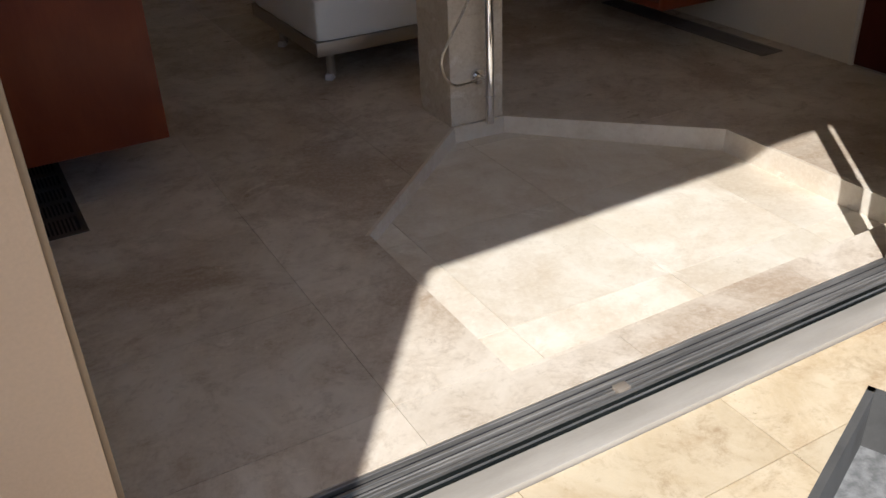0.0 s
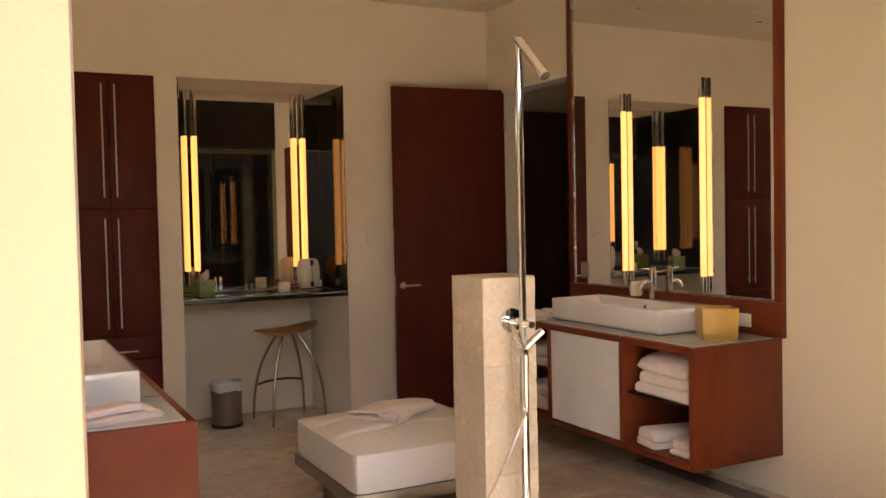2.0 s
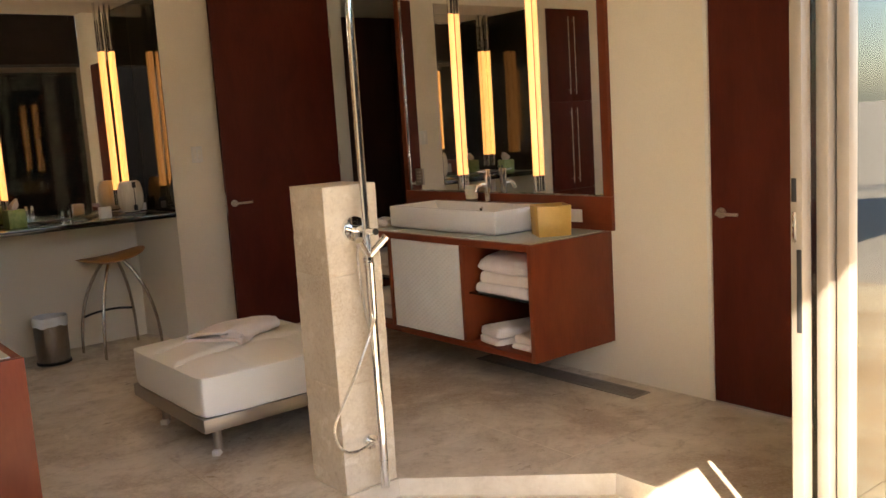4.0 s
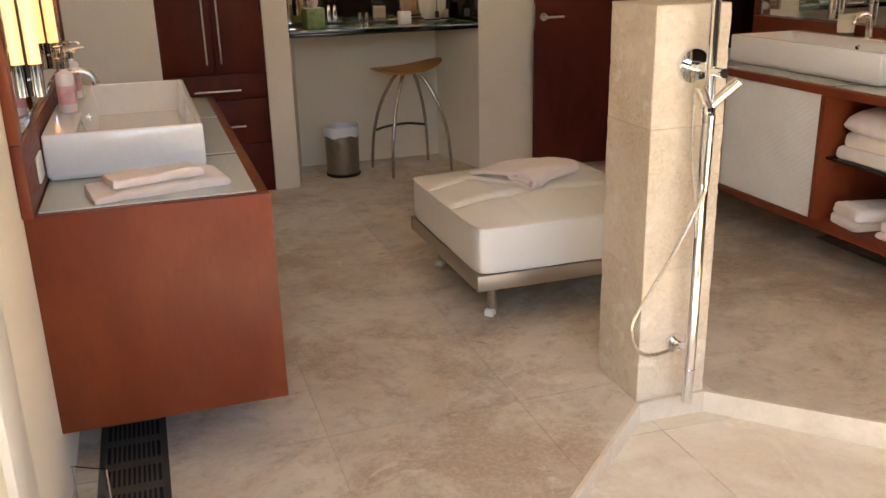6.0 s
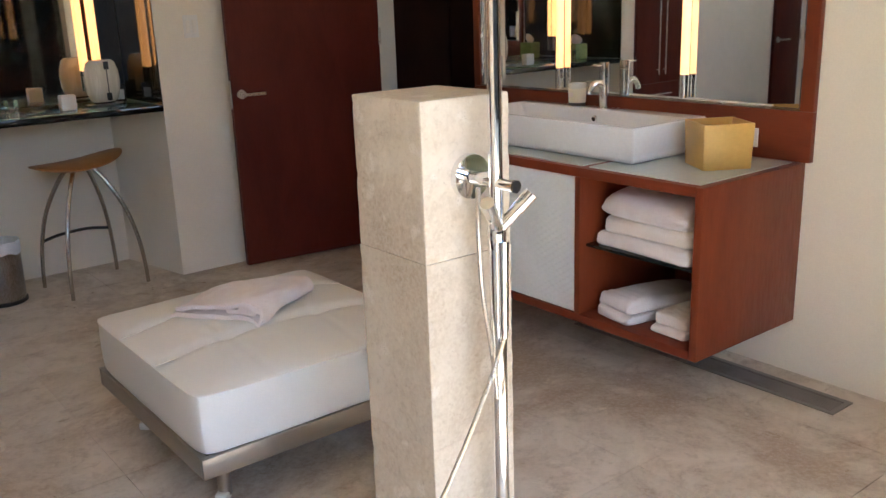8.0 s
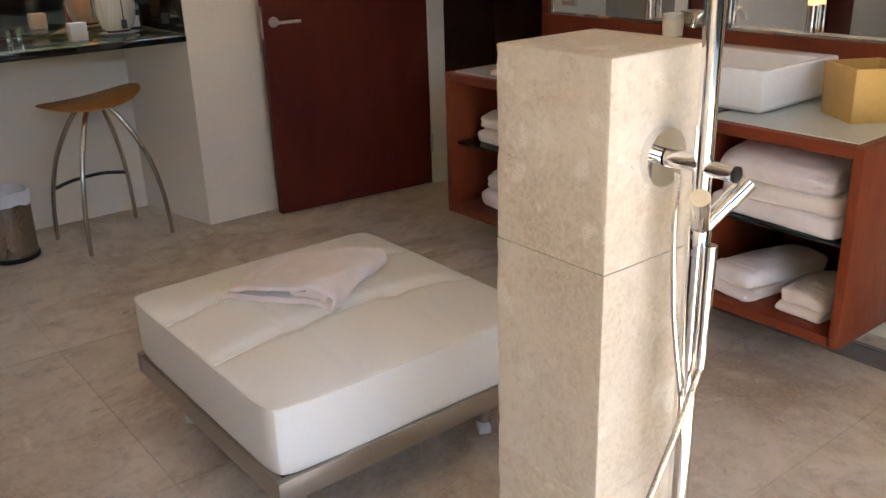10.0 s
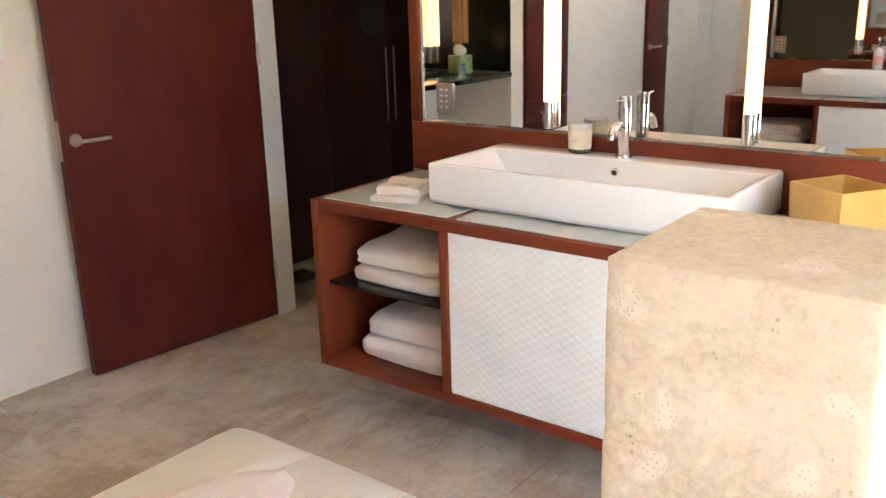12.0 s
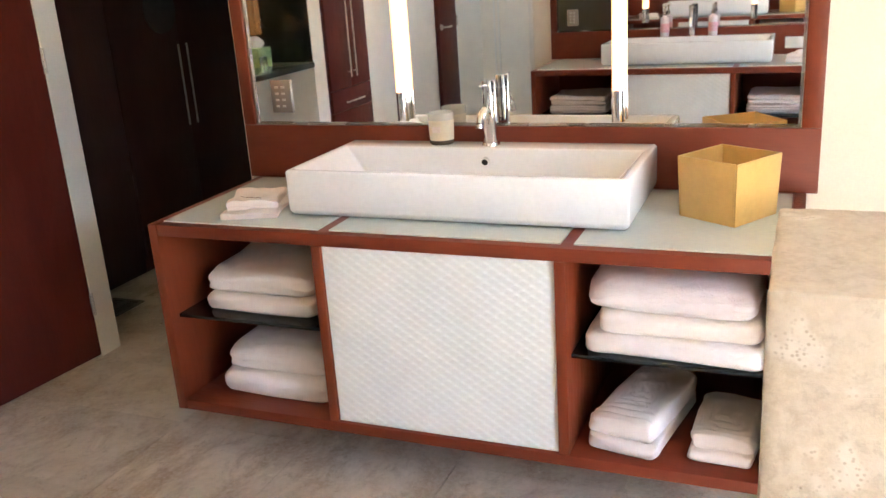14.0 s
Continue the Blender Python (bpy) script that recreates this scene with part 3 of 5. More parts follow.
# ---- doors ----
def lever(parent, x, y, z, away, along):
    """A lever handle: round rose on the leaf at (x, y, z), standing off to `away`, pointing to `along`."""
    a, l, c = Vector(away), Vector(along), Vector((x, y, z))
    h = part("door_handle", rodded(c, c + a * 0.012, 0.027, 0.025, 28), M_HANDLE, parent, "satin nickel lever handle")
    bm = bmesh.new()
    pipe(bm, [c + a * 0.010, c + a * 0.04, c + a * 0.055 + l * 0.012, c + a * 0.056 + l * 0.05, c + a * 0.054 + l * 0.125], 0.0085, 12, 6)
    part("lever", bm, M_HANDLE, h)


hinge, tip = Vector((3.764, 6.147)), Vector((2.803, 6.243))
dd = (tip - hinge).normalized()
dn = Vector((-dd.y, dd.x))
if dn.y > 0:
    dn = -dn
door_open = tagged(thing("door_1", (3.28, 6.2, 0.01), "dark mahogany flush door standing fully open before the wall", "door"), kind="structure")
bm = bmesh.new()
slab(bm, [tuple(v) for v in (hinge, hinge - dn * 0.042, tip - dn * 0.042, tip)], 0.01, ZD - 0.006)
bmesh.ops.bevel(bm, geom=bm.edges[:], offset=0.002, segments=1, affect="EDGES")
part("leaf", bm, M_DOOR, door_open)
hp = tip - dd * 0.055
lever(door_open, hp.x, hp.y, 1.02, (dn.x, dn.y, 0), (-dd.x, -dd.y, 0))
for z in (0.25, 1.3, 2.3):
    c = hinge + dn * 0.006
    part("hinge", rodded((c.x, c.y, z - 0.05), (c.x, c.y, z + 0.05), 0.008), M_HANDLE, door_open)
e = tip - dn * 0.021
bm = bmesh.new()
slab(bm, [tuple(v) for v in (e - dn * 0.011, e + dn * 0.011, e + dn * 0.011 + dd * 0.002, e - dn * 0.011 + dd * 0.002)], 0.94, 1.10)
part("latch_plate", bm, M_HANDLE, door_open)

fr = tagged(thing("door_frame", (3.83, 5.67, 0), "white painted door frame without a door in it", "door frame"), kind="structure")
part("jamb", boxed(XR + 0.024, XR + 0.137, 6.1455, 6.1497, 0, ZD), M_TRIM, fr)
part("jamb", boxed(XR - 0.003, XR + T + 0.003, 5.196, 5.215, 0, ZD, 0.002), M_TRIM, fr)
part("head", boxed(XR - 0.003, XR + T + 0.003, 5.215, 6.145, ZD - 0.03, ZD - 0.001, 0.002), M_TRIM, fr)

d2 = tagged(thing("door_2", (3.77, 2.2, 0.006), "dark mahogany flush door, closed, in a thin white frame", "door"), kind="structure")
part("leaf", boxed(XR + 0.004, XR + 0.044, 1.785, 2.626, 0.006, ZD - 0.02, 0.002), M_DOOR, d2)
for y0, y1 in ((1.762, 1.783), (2.628, 2.652)):
    part("jamb", boxed(XR - 0.006, XR + 0.05, y0, y1, 0, ZD - 0.001, 0.002), M_TRIM, d2)
part("head", boxed(XR - 0.006, XR + 0.05, 1.783, 2.628, ZD - 0.018, ZD - 0.001, 0.002), M_TRIM, d2)
lever(d2, XR + 0.004, 2.568, 0.99, (-1, 0, 0), (0, -1, 0))

d3 = tagged(thing("door_3", (-0.06, 2.18, 0.006), "cream painted flush door, closed, with a wide white casing", "door"), kind="structure")
part("leaf", boxed(XL - 0.044, XL - 0.012, 1.76, 2.42, 0.006, ZD - 0.02, 0.002), M_WALL, d3)
part("casing", boxed(XL - 0.05, XL + 0.006, 2.42, 2.626, 0, ZD - 0.001, 0.003), M_TRIM, d3)
part("casing", boxed(XL - 0.05, XL + 0.006, 1.735, 1.76, 0, ZD - 0.001, 0.003), M_TRIM, d3)

d4 = tagged(thing("door_4", (-1.185, 6.35, 0.01), "narrow dark mahogany flush door, closed, in the side passage", "door"), kind="structure")
part("leaf", boxed(-1.40, -0.97, 6.336, 6.372, 0.01, ZD - 0.006, 0.002), M_DOOR, d4)
for z in (0.25, 1.05, 1.45, 2.3):
    part("hinge", rodded((-1.405, 6.332, z - 0.045), (-1.405, 6.332, z + 0.045), 0.009, None, 14), M_HANDLE, d4)
part("jamb", boxed(-1.44, -1.412, 6.34, 6.373, 0, ZD, 0.002), M_TRIM, d4)
lever(d4, -1.02, 6.336, 1.02, (0, -1, 0), (-1, 0, 0))
fr = tagged(thing("door_frame", (-0.12, 5.78, 0), "white painted frame of the passage opening", "door frame"), kind="structure")
part("jamb", boxed(XL - T - 0.003, XL + 0.003, 5.201, 5.235, 0, ZD, 0.002), M_TRIM, fr)
part("head", boxed(XL - T - 0.003, XL + 0.003, 5.235, YF - 0.001, ZD - 0.03, ZD - 0.001, 0.002), M_TRIM, fr)
for y in (6.19, 6.235):
    part("trim_bead", boxed(-2.199, -2.188, y - 0.007, y + 0.007, 0, ZD, 0.002), M_TRIM, fr)

# wardrobes in the dark dressing room
for x0, x1, ds in ((3.93, 4.775, 1), (4.78, 5.9, 2)):
    wd = thing("wardrobe", ((x0 + x1) / 2, 6.9, 0), "dark wooden wardrobe unit in the unlit room", "wardrobe", "dressing room wardrobes")
    part("body", boxed(x0, x1, 6.73, 7.09, 0, 2.5, 0.003), M_DARK, wd)
    for k in range(ds):
        a, b = x0 + (x1 - x0) * k / ds + 0.003, x0 + (x1 - x0) * (k + 1) / ds - 0.003
        dr = part("door", boxed(a, b, 6.708, 6.728, 0.08, 2.48, 0.003), M_DARK, wd)
        if ds == 2:
            hx = b - 0.035 if k == 0 else a + 0.035
            part("handle", rodded((hx, 6.69, 0.75), (hx, 6.69, 1.22), 0.006, None, 12), M_HANDLE, dr)
# pale disc; the dimness of the room is put into its grey
part("hanging_disc", rodded((5.20, 6.707, 1.42), (5.20, 6.695, 1.42), 0.13, None, 32), M_PITWALL, wd, "round disc hung on the wardrobe, greyed to look dim")

# ---- vanities ----


class Side:
    """Places along a wall: u away from the wall, v along it, z above the vanity's top."""

    def __init__(self, wall, way, y, z):
        self.wall, self.way, self.y, self.z = wall, way, y, z

    def at(self, u, v, z):
        return Vector((self.wall + self.way * u, self.y + v, self.z + z))

    def box(self, u0, u1, v0, v1, z0, z1, bevel=0.0, seg=2):
        a, b = self.at(u0, v0, z0), self.at(u1, v1, z1)
        return boxed(min(a.x, b.x), max(a.x, b.x), a.y, b.y, a.z, b.z, bevel, seg)


EAST, WEST = Side(XR, -1, 3.285, 0.86), Side(XL, 1, 3.154, 0.832)
LOW, DEEP, LONG = -0.638, 0.64, 1.89


def relief(side, v0, v1, z0, z1, u):
    """A cast panel of overlapping lozenges: each swells and ends in a step."""
    nv, nz = 8 * round((v1 - v0) / 0.043), 8 * round((z1 - z0) / 0.028)
    bm = bmesh.new()
    front = []
    for j in range(nz + 1):
        row = []
        for i in range(nv + 1):
            v, z = v0 + (v1 - v0) * i / nv, z0 + (z1 - z0) * j / nz
            a, b = (i + j + 0.01) / 8, (i - j + 0.01) / 8
            fa, fb = a % 1.0, b % 1.0
            h = 0.0033 * (fa * (1 - fb)) ** 0.9
            if i in (0, nv) or j in (0, nz):
                h = 0.0
            row.append(bm.verts.new(side.at(u + h, v, z)))
        front.append(row)
    for j in range(nz):
        for i in range(nv):
            bm.faces.new((front[j][i], front[j][i + 1], front[j + 1][i + 1], front[j + 1][i]))
    rim = front[0] + [r[-1] for r in front[1:]] + front[-1][-2::-1] + [r[0] for r in front[-2:0:-1]]
    back = [bm.verts.new(v.co - Vector((side.way * 0.016, 0, 0))) for v in rim]
    for k in range(len(rim)):
        n = (k + 1) % len(rim)
        bm.faces.new((rim[k], rim[n], back[n], back[k]))
    bm.faces.new(back)
    return bm


def basin(side, u0, u1, v0, v1, h):
    """A rectangular vessel basin with thin rims, a flat deck at the wall and sloping inner faces."""
    bm = bmesh.new()
    deck, rim = 0.10, 0.022

    def ring(a0, a1, b0, b1, z):
        return [bm.verts.new(side.at(a, b, z)) for a, b in ((a0, b0), (a1, b0), (a1, b1), (a0, b1))]

    rings = [ring(u0 + 0.012, u1 - 0.012, v0 + 0.012, v1 - 0.012, 0.006), ring(u0, u1, v0, v1, 0.02), ring(u0, u1, v0, v1, h),
             ring(u0 + deck, u1 - rim, v0 + rim, v1 - rim, h), ring(u0 + deck + 0.02, u1 - rim - 0.015, v0 + rim + 0.09, v1 - rim - 0.09, 0.04)]
    for a, b in zip(rings, rings[1:]):
        for k in range(4):
            bm.faces.new((a[k], a[(k + 1) % 4], b[(k + 1) % 4], b[k]))
    bm.faces.new(rings[0][::-1])
    bm.faces.new(rings[-1])
    bmesh.ops.bevel(bm, geom=bm.edges[:], offset=0.007, segments=3, profile=0.5, affect="EDGES")
    return bm


def faucet(side, u, v, z, label):
    c = side.at(u, v, z)
    way = Vector((side.way, 0, 0))
    f = thing("basin_faucet", tuple(c), label, "faucet")
    part("base_ring", rodded(c, c + Vector((0, 0, 0.0073)), 0.029, 0.027, 28), M_CHROME, f)
    body = rodded(c + Vector((0, 0, 0.0073)), c + Vector((0, 0, 0.1647)), 0.0225, 0.0225, 28)
    part("body", body, M_CHROME, f)
    part("cap", rodded(c + Vector((0, 0, 0.1678)), c + Vector((0, 0, 0.2050)), 0.0228, 0.0222, 28), M_CHROME, f)
    bm = bmesh.new()
    pipe(bm, [c + way * 0.008 + Vector((0, 0, 0.100)), c + way * 0.045 + Vector((0, 0, 0.116)), c + way * 0.078 + Vector((0, 0, 0.106)), c + way * 0.096 + Vector((0, 0, 0.082))], 0.0145, 14, 6, 0.0125)
    part("spout", bm, M_CHROME, f)
    tip = c + way * 0.096 + Vector((0, 0, 0.082))
    part("aerator", rodded(tip, tip + way * 0.004 + Vector((0, 0, -0.012)), 0.0128, 0.0128, 18), M_CHROME, f)
    part("handle", rodded(c + way * 0.018 + Vector((0, 0, 0.190)), c + way * 0.078 + Vector((0, 0, 0.198)), 0.0042, 0.0036, 12), M_CHROME, f, "thin chrome pin lever")
    return f


def vanity(side, sink_v, word):
    base = side.at(0.32, LONG / 2, LOW)
    top = thing("vanity_cabinet", tuple(base), "mahogany wall-hung vanity with white relief door, " + word, "vanity")
    b = 0.0025
    part("end_panel", side.box(0, DEEP, 0, 0.032, LOW, -0.001, b), M_WOODX, top)
    part("end_panel", side.box(0, DEEP, LONG - 0.032, LONG, LOW, -0.001, b), M_WOODX, top)
    part("top_panel", side.box(0, DEEP - 0.002, 0.033, LONG - 0.033, -0.038, -0.001, b), M_WOODY, top)
    part("bottom_panel", side.box(0, DEEP - 0.002, 0.033, LONG - 0.033, LOW, LOW + 0.034, b), M_WOODY, top)
    part("back_panel", side.box(0.0, 0.016, 0.033, LONG - 0.033, LOW + 0.035, -0.039), M_WOODY, top)
    for v0, v1 in ((0.566, 0.596), (1.286, 1.316)):
        part("divider", side.box(0.017, DEEP - 0.002, v0, v1, LOW + 0.035, -0.039, b), M_WOODX, top)
    door = part("relief_door", relief(side, 0.598, 1.284, LOW + 0.037, -0.041, DEEP - 0.012), M_RELIEF, top, "white lozenge-relief cabinet door")
    for v0, v1 in ((0.036, 0.563), (1.319, LONG - 0.036)):
        sh = part("shelf", side.box(0.02, 0.605, v0, v1, -0.322, -0.310, 0.002), M_BLACKGLASS, top, "black glass shelf")
        for u in (0.12, 0.56):
            for v in (v0 + 0.004, v1 - 0.012):
                part("shelf_pin", side.box(u, u + 0.012, v, v + 0.008, -0.332, -0.3225), M_CHROME, sh)
    for v0, v1 in ((0.036, 0.55), (0.585, 1.268), (1.303, LONG - 0.036)):
        part("glass_inset", side.box(0.034, DEEP - 0.035, v0, v1, -0.004, 0.003, 0.001, 1), M_INSET, top, "pale green back-painted glass top")

    fp = thing("mirror_panel", tuple(side.at(0.015, LONG / 2, 0.003)), "tall mahogany framed wall mirror above the vanity", "mirror")
    H0, H1, HT = 0.196, 2.315, 2.385
    part("backsplash", side.box(0.001, 0.03, -0.03, LONG + 0.018, 0.004, H0 - 0.001, 0.002), M_WOODY, fp)
    part("frame_side", side.box(0.001, 0.03, -0.03, 0.024, H0, HT, 0.002), M_WOODX, fp)
    part("frame_side", side.box(0.001, 0.03, LONG - 0.028, LONG + 0.018, H0, HT, 0.002), M_WOODX, fp)
    part("frame_top", side.box(0.001, 0.03, 0.025, LONG - 0.029, H1, HT, 0.002), M_WOODY, fp)
    part("mirror_pane", side.box(0.001, 0.014, 0.028, LONG - 0.032, H0 + 0.003, H1 - 0.003), M_MIRROR, fp, "silver mirror pane")
    part("edge_strip", side.box(0.015, 0.022, 0.025, LONG - 0.029, H0, H0 + 0.008), M_EDGE, fp)
    for v in (0.025, LONG - 0.037):
        part("edge_strip", side.box(0.015, 0.022, v, v + 0.008, H0 + 0.009, H1 - 0.003), M_EDGE, fp)

    key = thing("keypad", tuple(side.at(0.016, 1.745, 0.235)), "brushed metal wall keypad with eight white buttons on the mirror", "keypad")
    part("plate", side.box(0.0145, 0.021, 1.704, 1.786, 0.238, 0.353, 0.0015), M_STEEL, key)
    for i in range(2):
        for j in range(4):
            v, z = 1.728 + 0.026 * i, 0.258 + 0.022 * j
            part("button", side.box(0.0212, 0.024, v, v + 0.014, z, z + 0.008, 0.001), M_PLASTIC, key)
    out = thing("power_outlet", tuple(side.at(0.034, 0.24, 0.08)), "white plastic socket plate on the wooden backsplash", "socket")
    part("plate", side.box(0.0305, 0.037, 0.188, 0.300, 0.044, 0.118, 0.002), M_PLASTIC, out)
    for v in (0.204, 0.252):
        part("socket_face", side.box(0.0372, 0.039, v, v + 0.032, 0.063, 0.099, 0.001), M_TRIM, out)
    for v in (sink_v - 0.395, sink_v + 0.325):
        tube_lamp(side.at(0.0375, v, 0), side.at(0.0145, v, 0), side.z * 0 + 1.075, 2.34, word)


def tube_lamp(c, back, z0, z1, word):
    """An upright warm tube between chrome ends, held off the mirror by two small arms."""
    t = thing("tube_lamp", (c.x, c.y, z0), "lit warm yellow tube lamp with chrome ends on the mirror", "lamp", "mirror tube lamps")
    part("tube", rodded((c.x, c.y, 1.172), (c.x, c.y, 2.222), 0.0185, None, 20), M_TUBE, t, "glowing warm tube")
    lo = part("lower_sleeve", rodded((c.x, c.y, z0), (c.x, c.y, 1.171), 0.0205, None, 20), M_CHROME, t)
    hi = part("upper_sleeve", rodded((c.x, c.y, 2.223), (c.x, c.y, z1), 0.0205, None, 20), M_CHROME, t)
    d = (back - c).normalized()
    w = Vector((abs(d.y), abs(d.x), 0)).normalized() * 0.006
    bm = bmesh.new()
    p, q = c + d * 0.0208, back
    slab(bm, [(v.x, v.y) for v in (p - w, p + w, q + w, q - w)], z0, 2.30)
    part("back_bar", bm, M_GASKET, t, "dark mounting bar")
    for p, z in ((lo, z0 + 0.05), (hi, 2.28)):
        part("bracket", rodded((c.x, c.y, z), (back.x, back.y, z), 0.007, None, 12), M_CHROME, p)


vanity(EAST, 0.94, "towels in bays")
vanity(WEST, 0.90, "pink towel on top")

for side, v0, v1, wd in ((EAST, 0.427, 1.463, "holding a candle"), (WEST, 0.36, 1.44, "with soap bottles on its deck")):
    s = thing("vessel_basin", tuple(side.at(0.265, (v0 + v1) / 2, 0.003)), "long rectangular white ceramic vessel basin " + wd, "basin")
    part("bowl", basin(side, 0.034, 0.496, v0, v1, 0.147), M_WHITE, s)
    vm = (v0 + v1) / 2
    a, b = side.at(0.146, vm, 0.105), side.at(0.139, vm, 0.107)
    part("overflow_ring", rodded(b, a + Vector((side.way * 0.004, 0, -0.001)), 0.014, 0.014, 24), M_CHROME, s)
    part("overflow_hole", rodded(b, a + Vector((side.way * 0.0048, 0, -0.001)), 0.010, 0.010, 24), M_BLACK, s)
    c = side.at(0.30, vm, 0.041)
    part("drain", rodded(c - Vector((0, 0, 0.004)), c + Vector((0, 0, 0.005)), 0.03, 0.028, 28), M_CHROME, s)
faucet(EAST, 0.082, 0.944, 0.147, "chrome single-lever faucet on the white basin")
faucet(WEST, 0.082, 0.90, 0.147, "chrome single-lever faucet beside soap bottles")


# ---- towels and small things on the vanities ----
def towel(name, centre, wide, deep, high, turn, folds, material, label, seed=0, slump=0.0, group="", lean=0.0):
    """A folded towel: one cloth laid to and fro in `folds` layers, with rounded folds and a soft uneven outline."""
    t = high / folds
    mid = []
    for i in range(folds):
        z, way = (i + 0.5) * t, 1 if i % 2 == 0 else -1
        end = t * 0.5 if folds > 1 else 0.0
        xs = [way * (-wide / 2 + end + (wide - 2 * end) * k / 10) for k in range(11)]
        mid += [Vector((x, 0, z)) for x in xs]
        if i < folds - 1:
            mid += [Vector((xs[-1] + way * math.sin(a) * t * 0.5, 0, z + (1 - math.cos(a)) * t * 0.5)) for a in (0.6, 1.2, 1.57, 1.95, 2.55)]
    left, right = [], []
    for i, p in enumerate(mid):
        d = (mid[min(i + 1, len(mid) - 1)] - mid[max(i - 1, 0)]).normalized()
        n = Vector((-d.z, 0, d.x)) * t * 0.47
        left.append(p + n)
        right.append(p - n)
    rings = []
    n_y = 13
    bm = bmesh.new()
    m = Matrix.Rotation(radians(turn), 4, "Z")
    for j in range(n_y):
        s = -1 + 2 * j / (n_y - 1)
        y = math.copysign(1 - (1 - abs(s)) ** 1.6, s) * deep / 2
        shrink = 1 - 0.26 * (max(0, abs(s) - 0.6) / 0.4) ** 2.2 - lean * (s + 1) / 2
        ring = []
        for p in left + right[::-1]:
            q = Vector((p.x * (0.985 + 0.015 * shrink), y, p.z * shrink * (1.04 - (0.14 if folds > 1 else 0.26) * (2 * p.x / wide) ** 6) + high * 0.04 * (1 - shrink)))
            k = noise.noise(Vector((q.x * 9 + seed * 7.3, q.y * 9, q.z * 20 + seed)))
            k2 = noise.noise(Vector((q.x * 30 + seed, q.y * 30, q.z * 60)))
            up = q.z / high
            q += Vector((0.006 * k * up + 0.002 * k2, 0.010 * k + 0.004 * noise.noise(Vector((p.z * 150, seed, 0))), (0.015 * k + 0.006 * k2 - slump * (abs(q.x) / wide * 2) ** 2) * up))
            ring.append(bm.verts.new(m @ q + Vector(centre)))
        rings.append(ring)
    c = len(left)
    for a, b in zip(rings, rings[1:]):
        for k in range(2 * c):
            bm.faces.new((a[k], a[(k + 1) % (2 * c)], b[(k + 1) % (2 * c)], b[k]))
    for ring, flip in ((rings[0], False), (rings[-1], True)):
        for k in range(c - 1):
            quad = (ring[k], ring[k + 1], ring[2 * c - 2 - k], ring[2 * c - 1 - k])
            bm.faces.new(quad[::-1] if flip else quad)
    lo = min(v.co.z for r in rings for v in r)
    bmesh.ops.translate(bm, verts=bm.verts, vec=(0, 0, centre[2] - lo + 0.0005))
    return solo(name, bm, material, centre, label, "towel", group)


def folded(name, centre, wide, deep, high, turn, folds, material, label, seed, group, lean, ribs):
    """A soft folded towel: bullnosed all round, its layers parted by grooves, limp and uneven, with a ribbed border when ribs."""
    bm, around, up = bmesh.new(), 96, 18
    m = Matrix.Translation(centre) @ Matrix.Rotation(radians(turn), 4, "Z")

    def place(px, py, pz):
        front = py / deep + 0.5
        top = max(0.0, pz / high)
        sag = 1 - lean * front - 0.10 * (2 * px / wide) ** 4 - 0.06 * (2 * py / deep) ** 4
        k = noise.noise(Vector((px * 8 + seed, py * 8, seed * 1.7)))
        k2 = noise.noise(Vector((px * 24, py * 24 + seed, pz * 30)))
        z = pz * sag + (0.012 * k + 0.006 * k2) * top
        if ribs and top > 0.8:
            z += 0.0028 * math.sin(px * 210) * (0.04 < px / wide + 0.5 < 0.5)
        return m @ Vector((px + 0.011 * noise.noise(Vector((py * 12, pz * 30, seed))), py + 0.013 * noise.noise(Vector((px * 11, pz * 28, seed + 5))), max(0.0006, z)))

    rings = []
    for j in range(up + 1):
        phi = -math.pi / 2 + math.pi * j / up
        z = high * (0.5 + 0.5 * math.copysign(abs(math.sin(phi)) ** 0.62, math.sin(phi)))
        back = high * 0.36 * (1 - math.cos(phi) ** 0.7 if math.cos(phi) > 0.01 else 1.0)
        groove = 0.007 * math.exp(-((z / high * folds - round(z / high * folds)) / 0.10) ** 2) if 0 < round(z / high * folds) < folds else 0.0
        ring = []
        for k in range(around):
            a = math.tau * k / around
            ca, sa = math.cos(a), math.sin(a)
            ring.append(bm.verts.new(place((wide / 2 - back - groove) * math.copysign(abs(ca) ** 0.15, ca), (deep / 2 - back - groove) * math.copysign(abs(sa) ** 0.15, sa), z)))
        rings.append(ring)
    for f in [0.96 - 0.06 * q for q in range(16)]:
        rings.append([bm.verts.new(place((wide / 2 - high * 0.36) * f * math.copysign(abs(ca) ** 0.15, ca), (deep / 2 - high * 0.36) * f * math.copysign(abs(sa) ** 0.15, sa), high)) for ca, sa in ((math.cos(math.tau * k / around), math.sin(math.tau * k / around)) for k in range(around))])
    for r0, r1 in zip(rings, rings[1:]):
        for k in range(around):
            bm.faces.new((r0[k], r0[(k + 1) % around], r1[(k + 1) % around], r1[k]))
    bm.faces.new(rings[0][::-1])
    bm.faces.new(rings[-1])
    return solo(name, bm, material, centre, label, "towel", group)


def stack(side, v, u, z, sizes, words, group):
    """Folded towels on one another on a shelf."""
    for k, (wide, deep, high, turn, folds, mat, du, dv, *lean) in enumerate(sizes):
        c = side.at(u + du, v + dv, z)
        folded("folded_towel", tuple(c), wide, deep, high, turn, folds, mat, words[min(k, len(words) - 1)], 3 * k + v * 5, group, sum(lean), abs(turn) < 45)
        z += high * 0.90


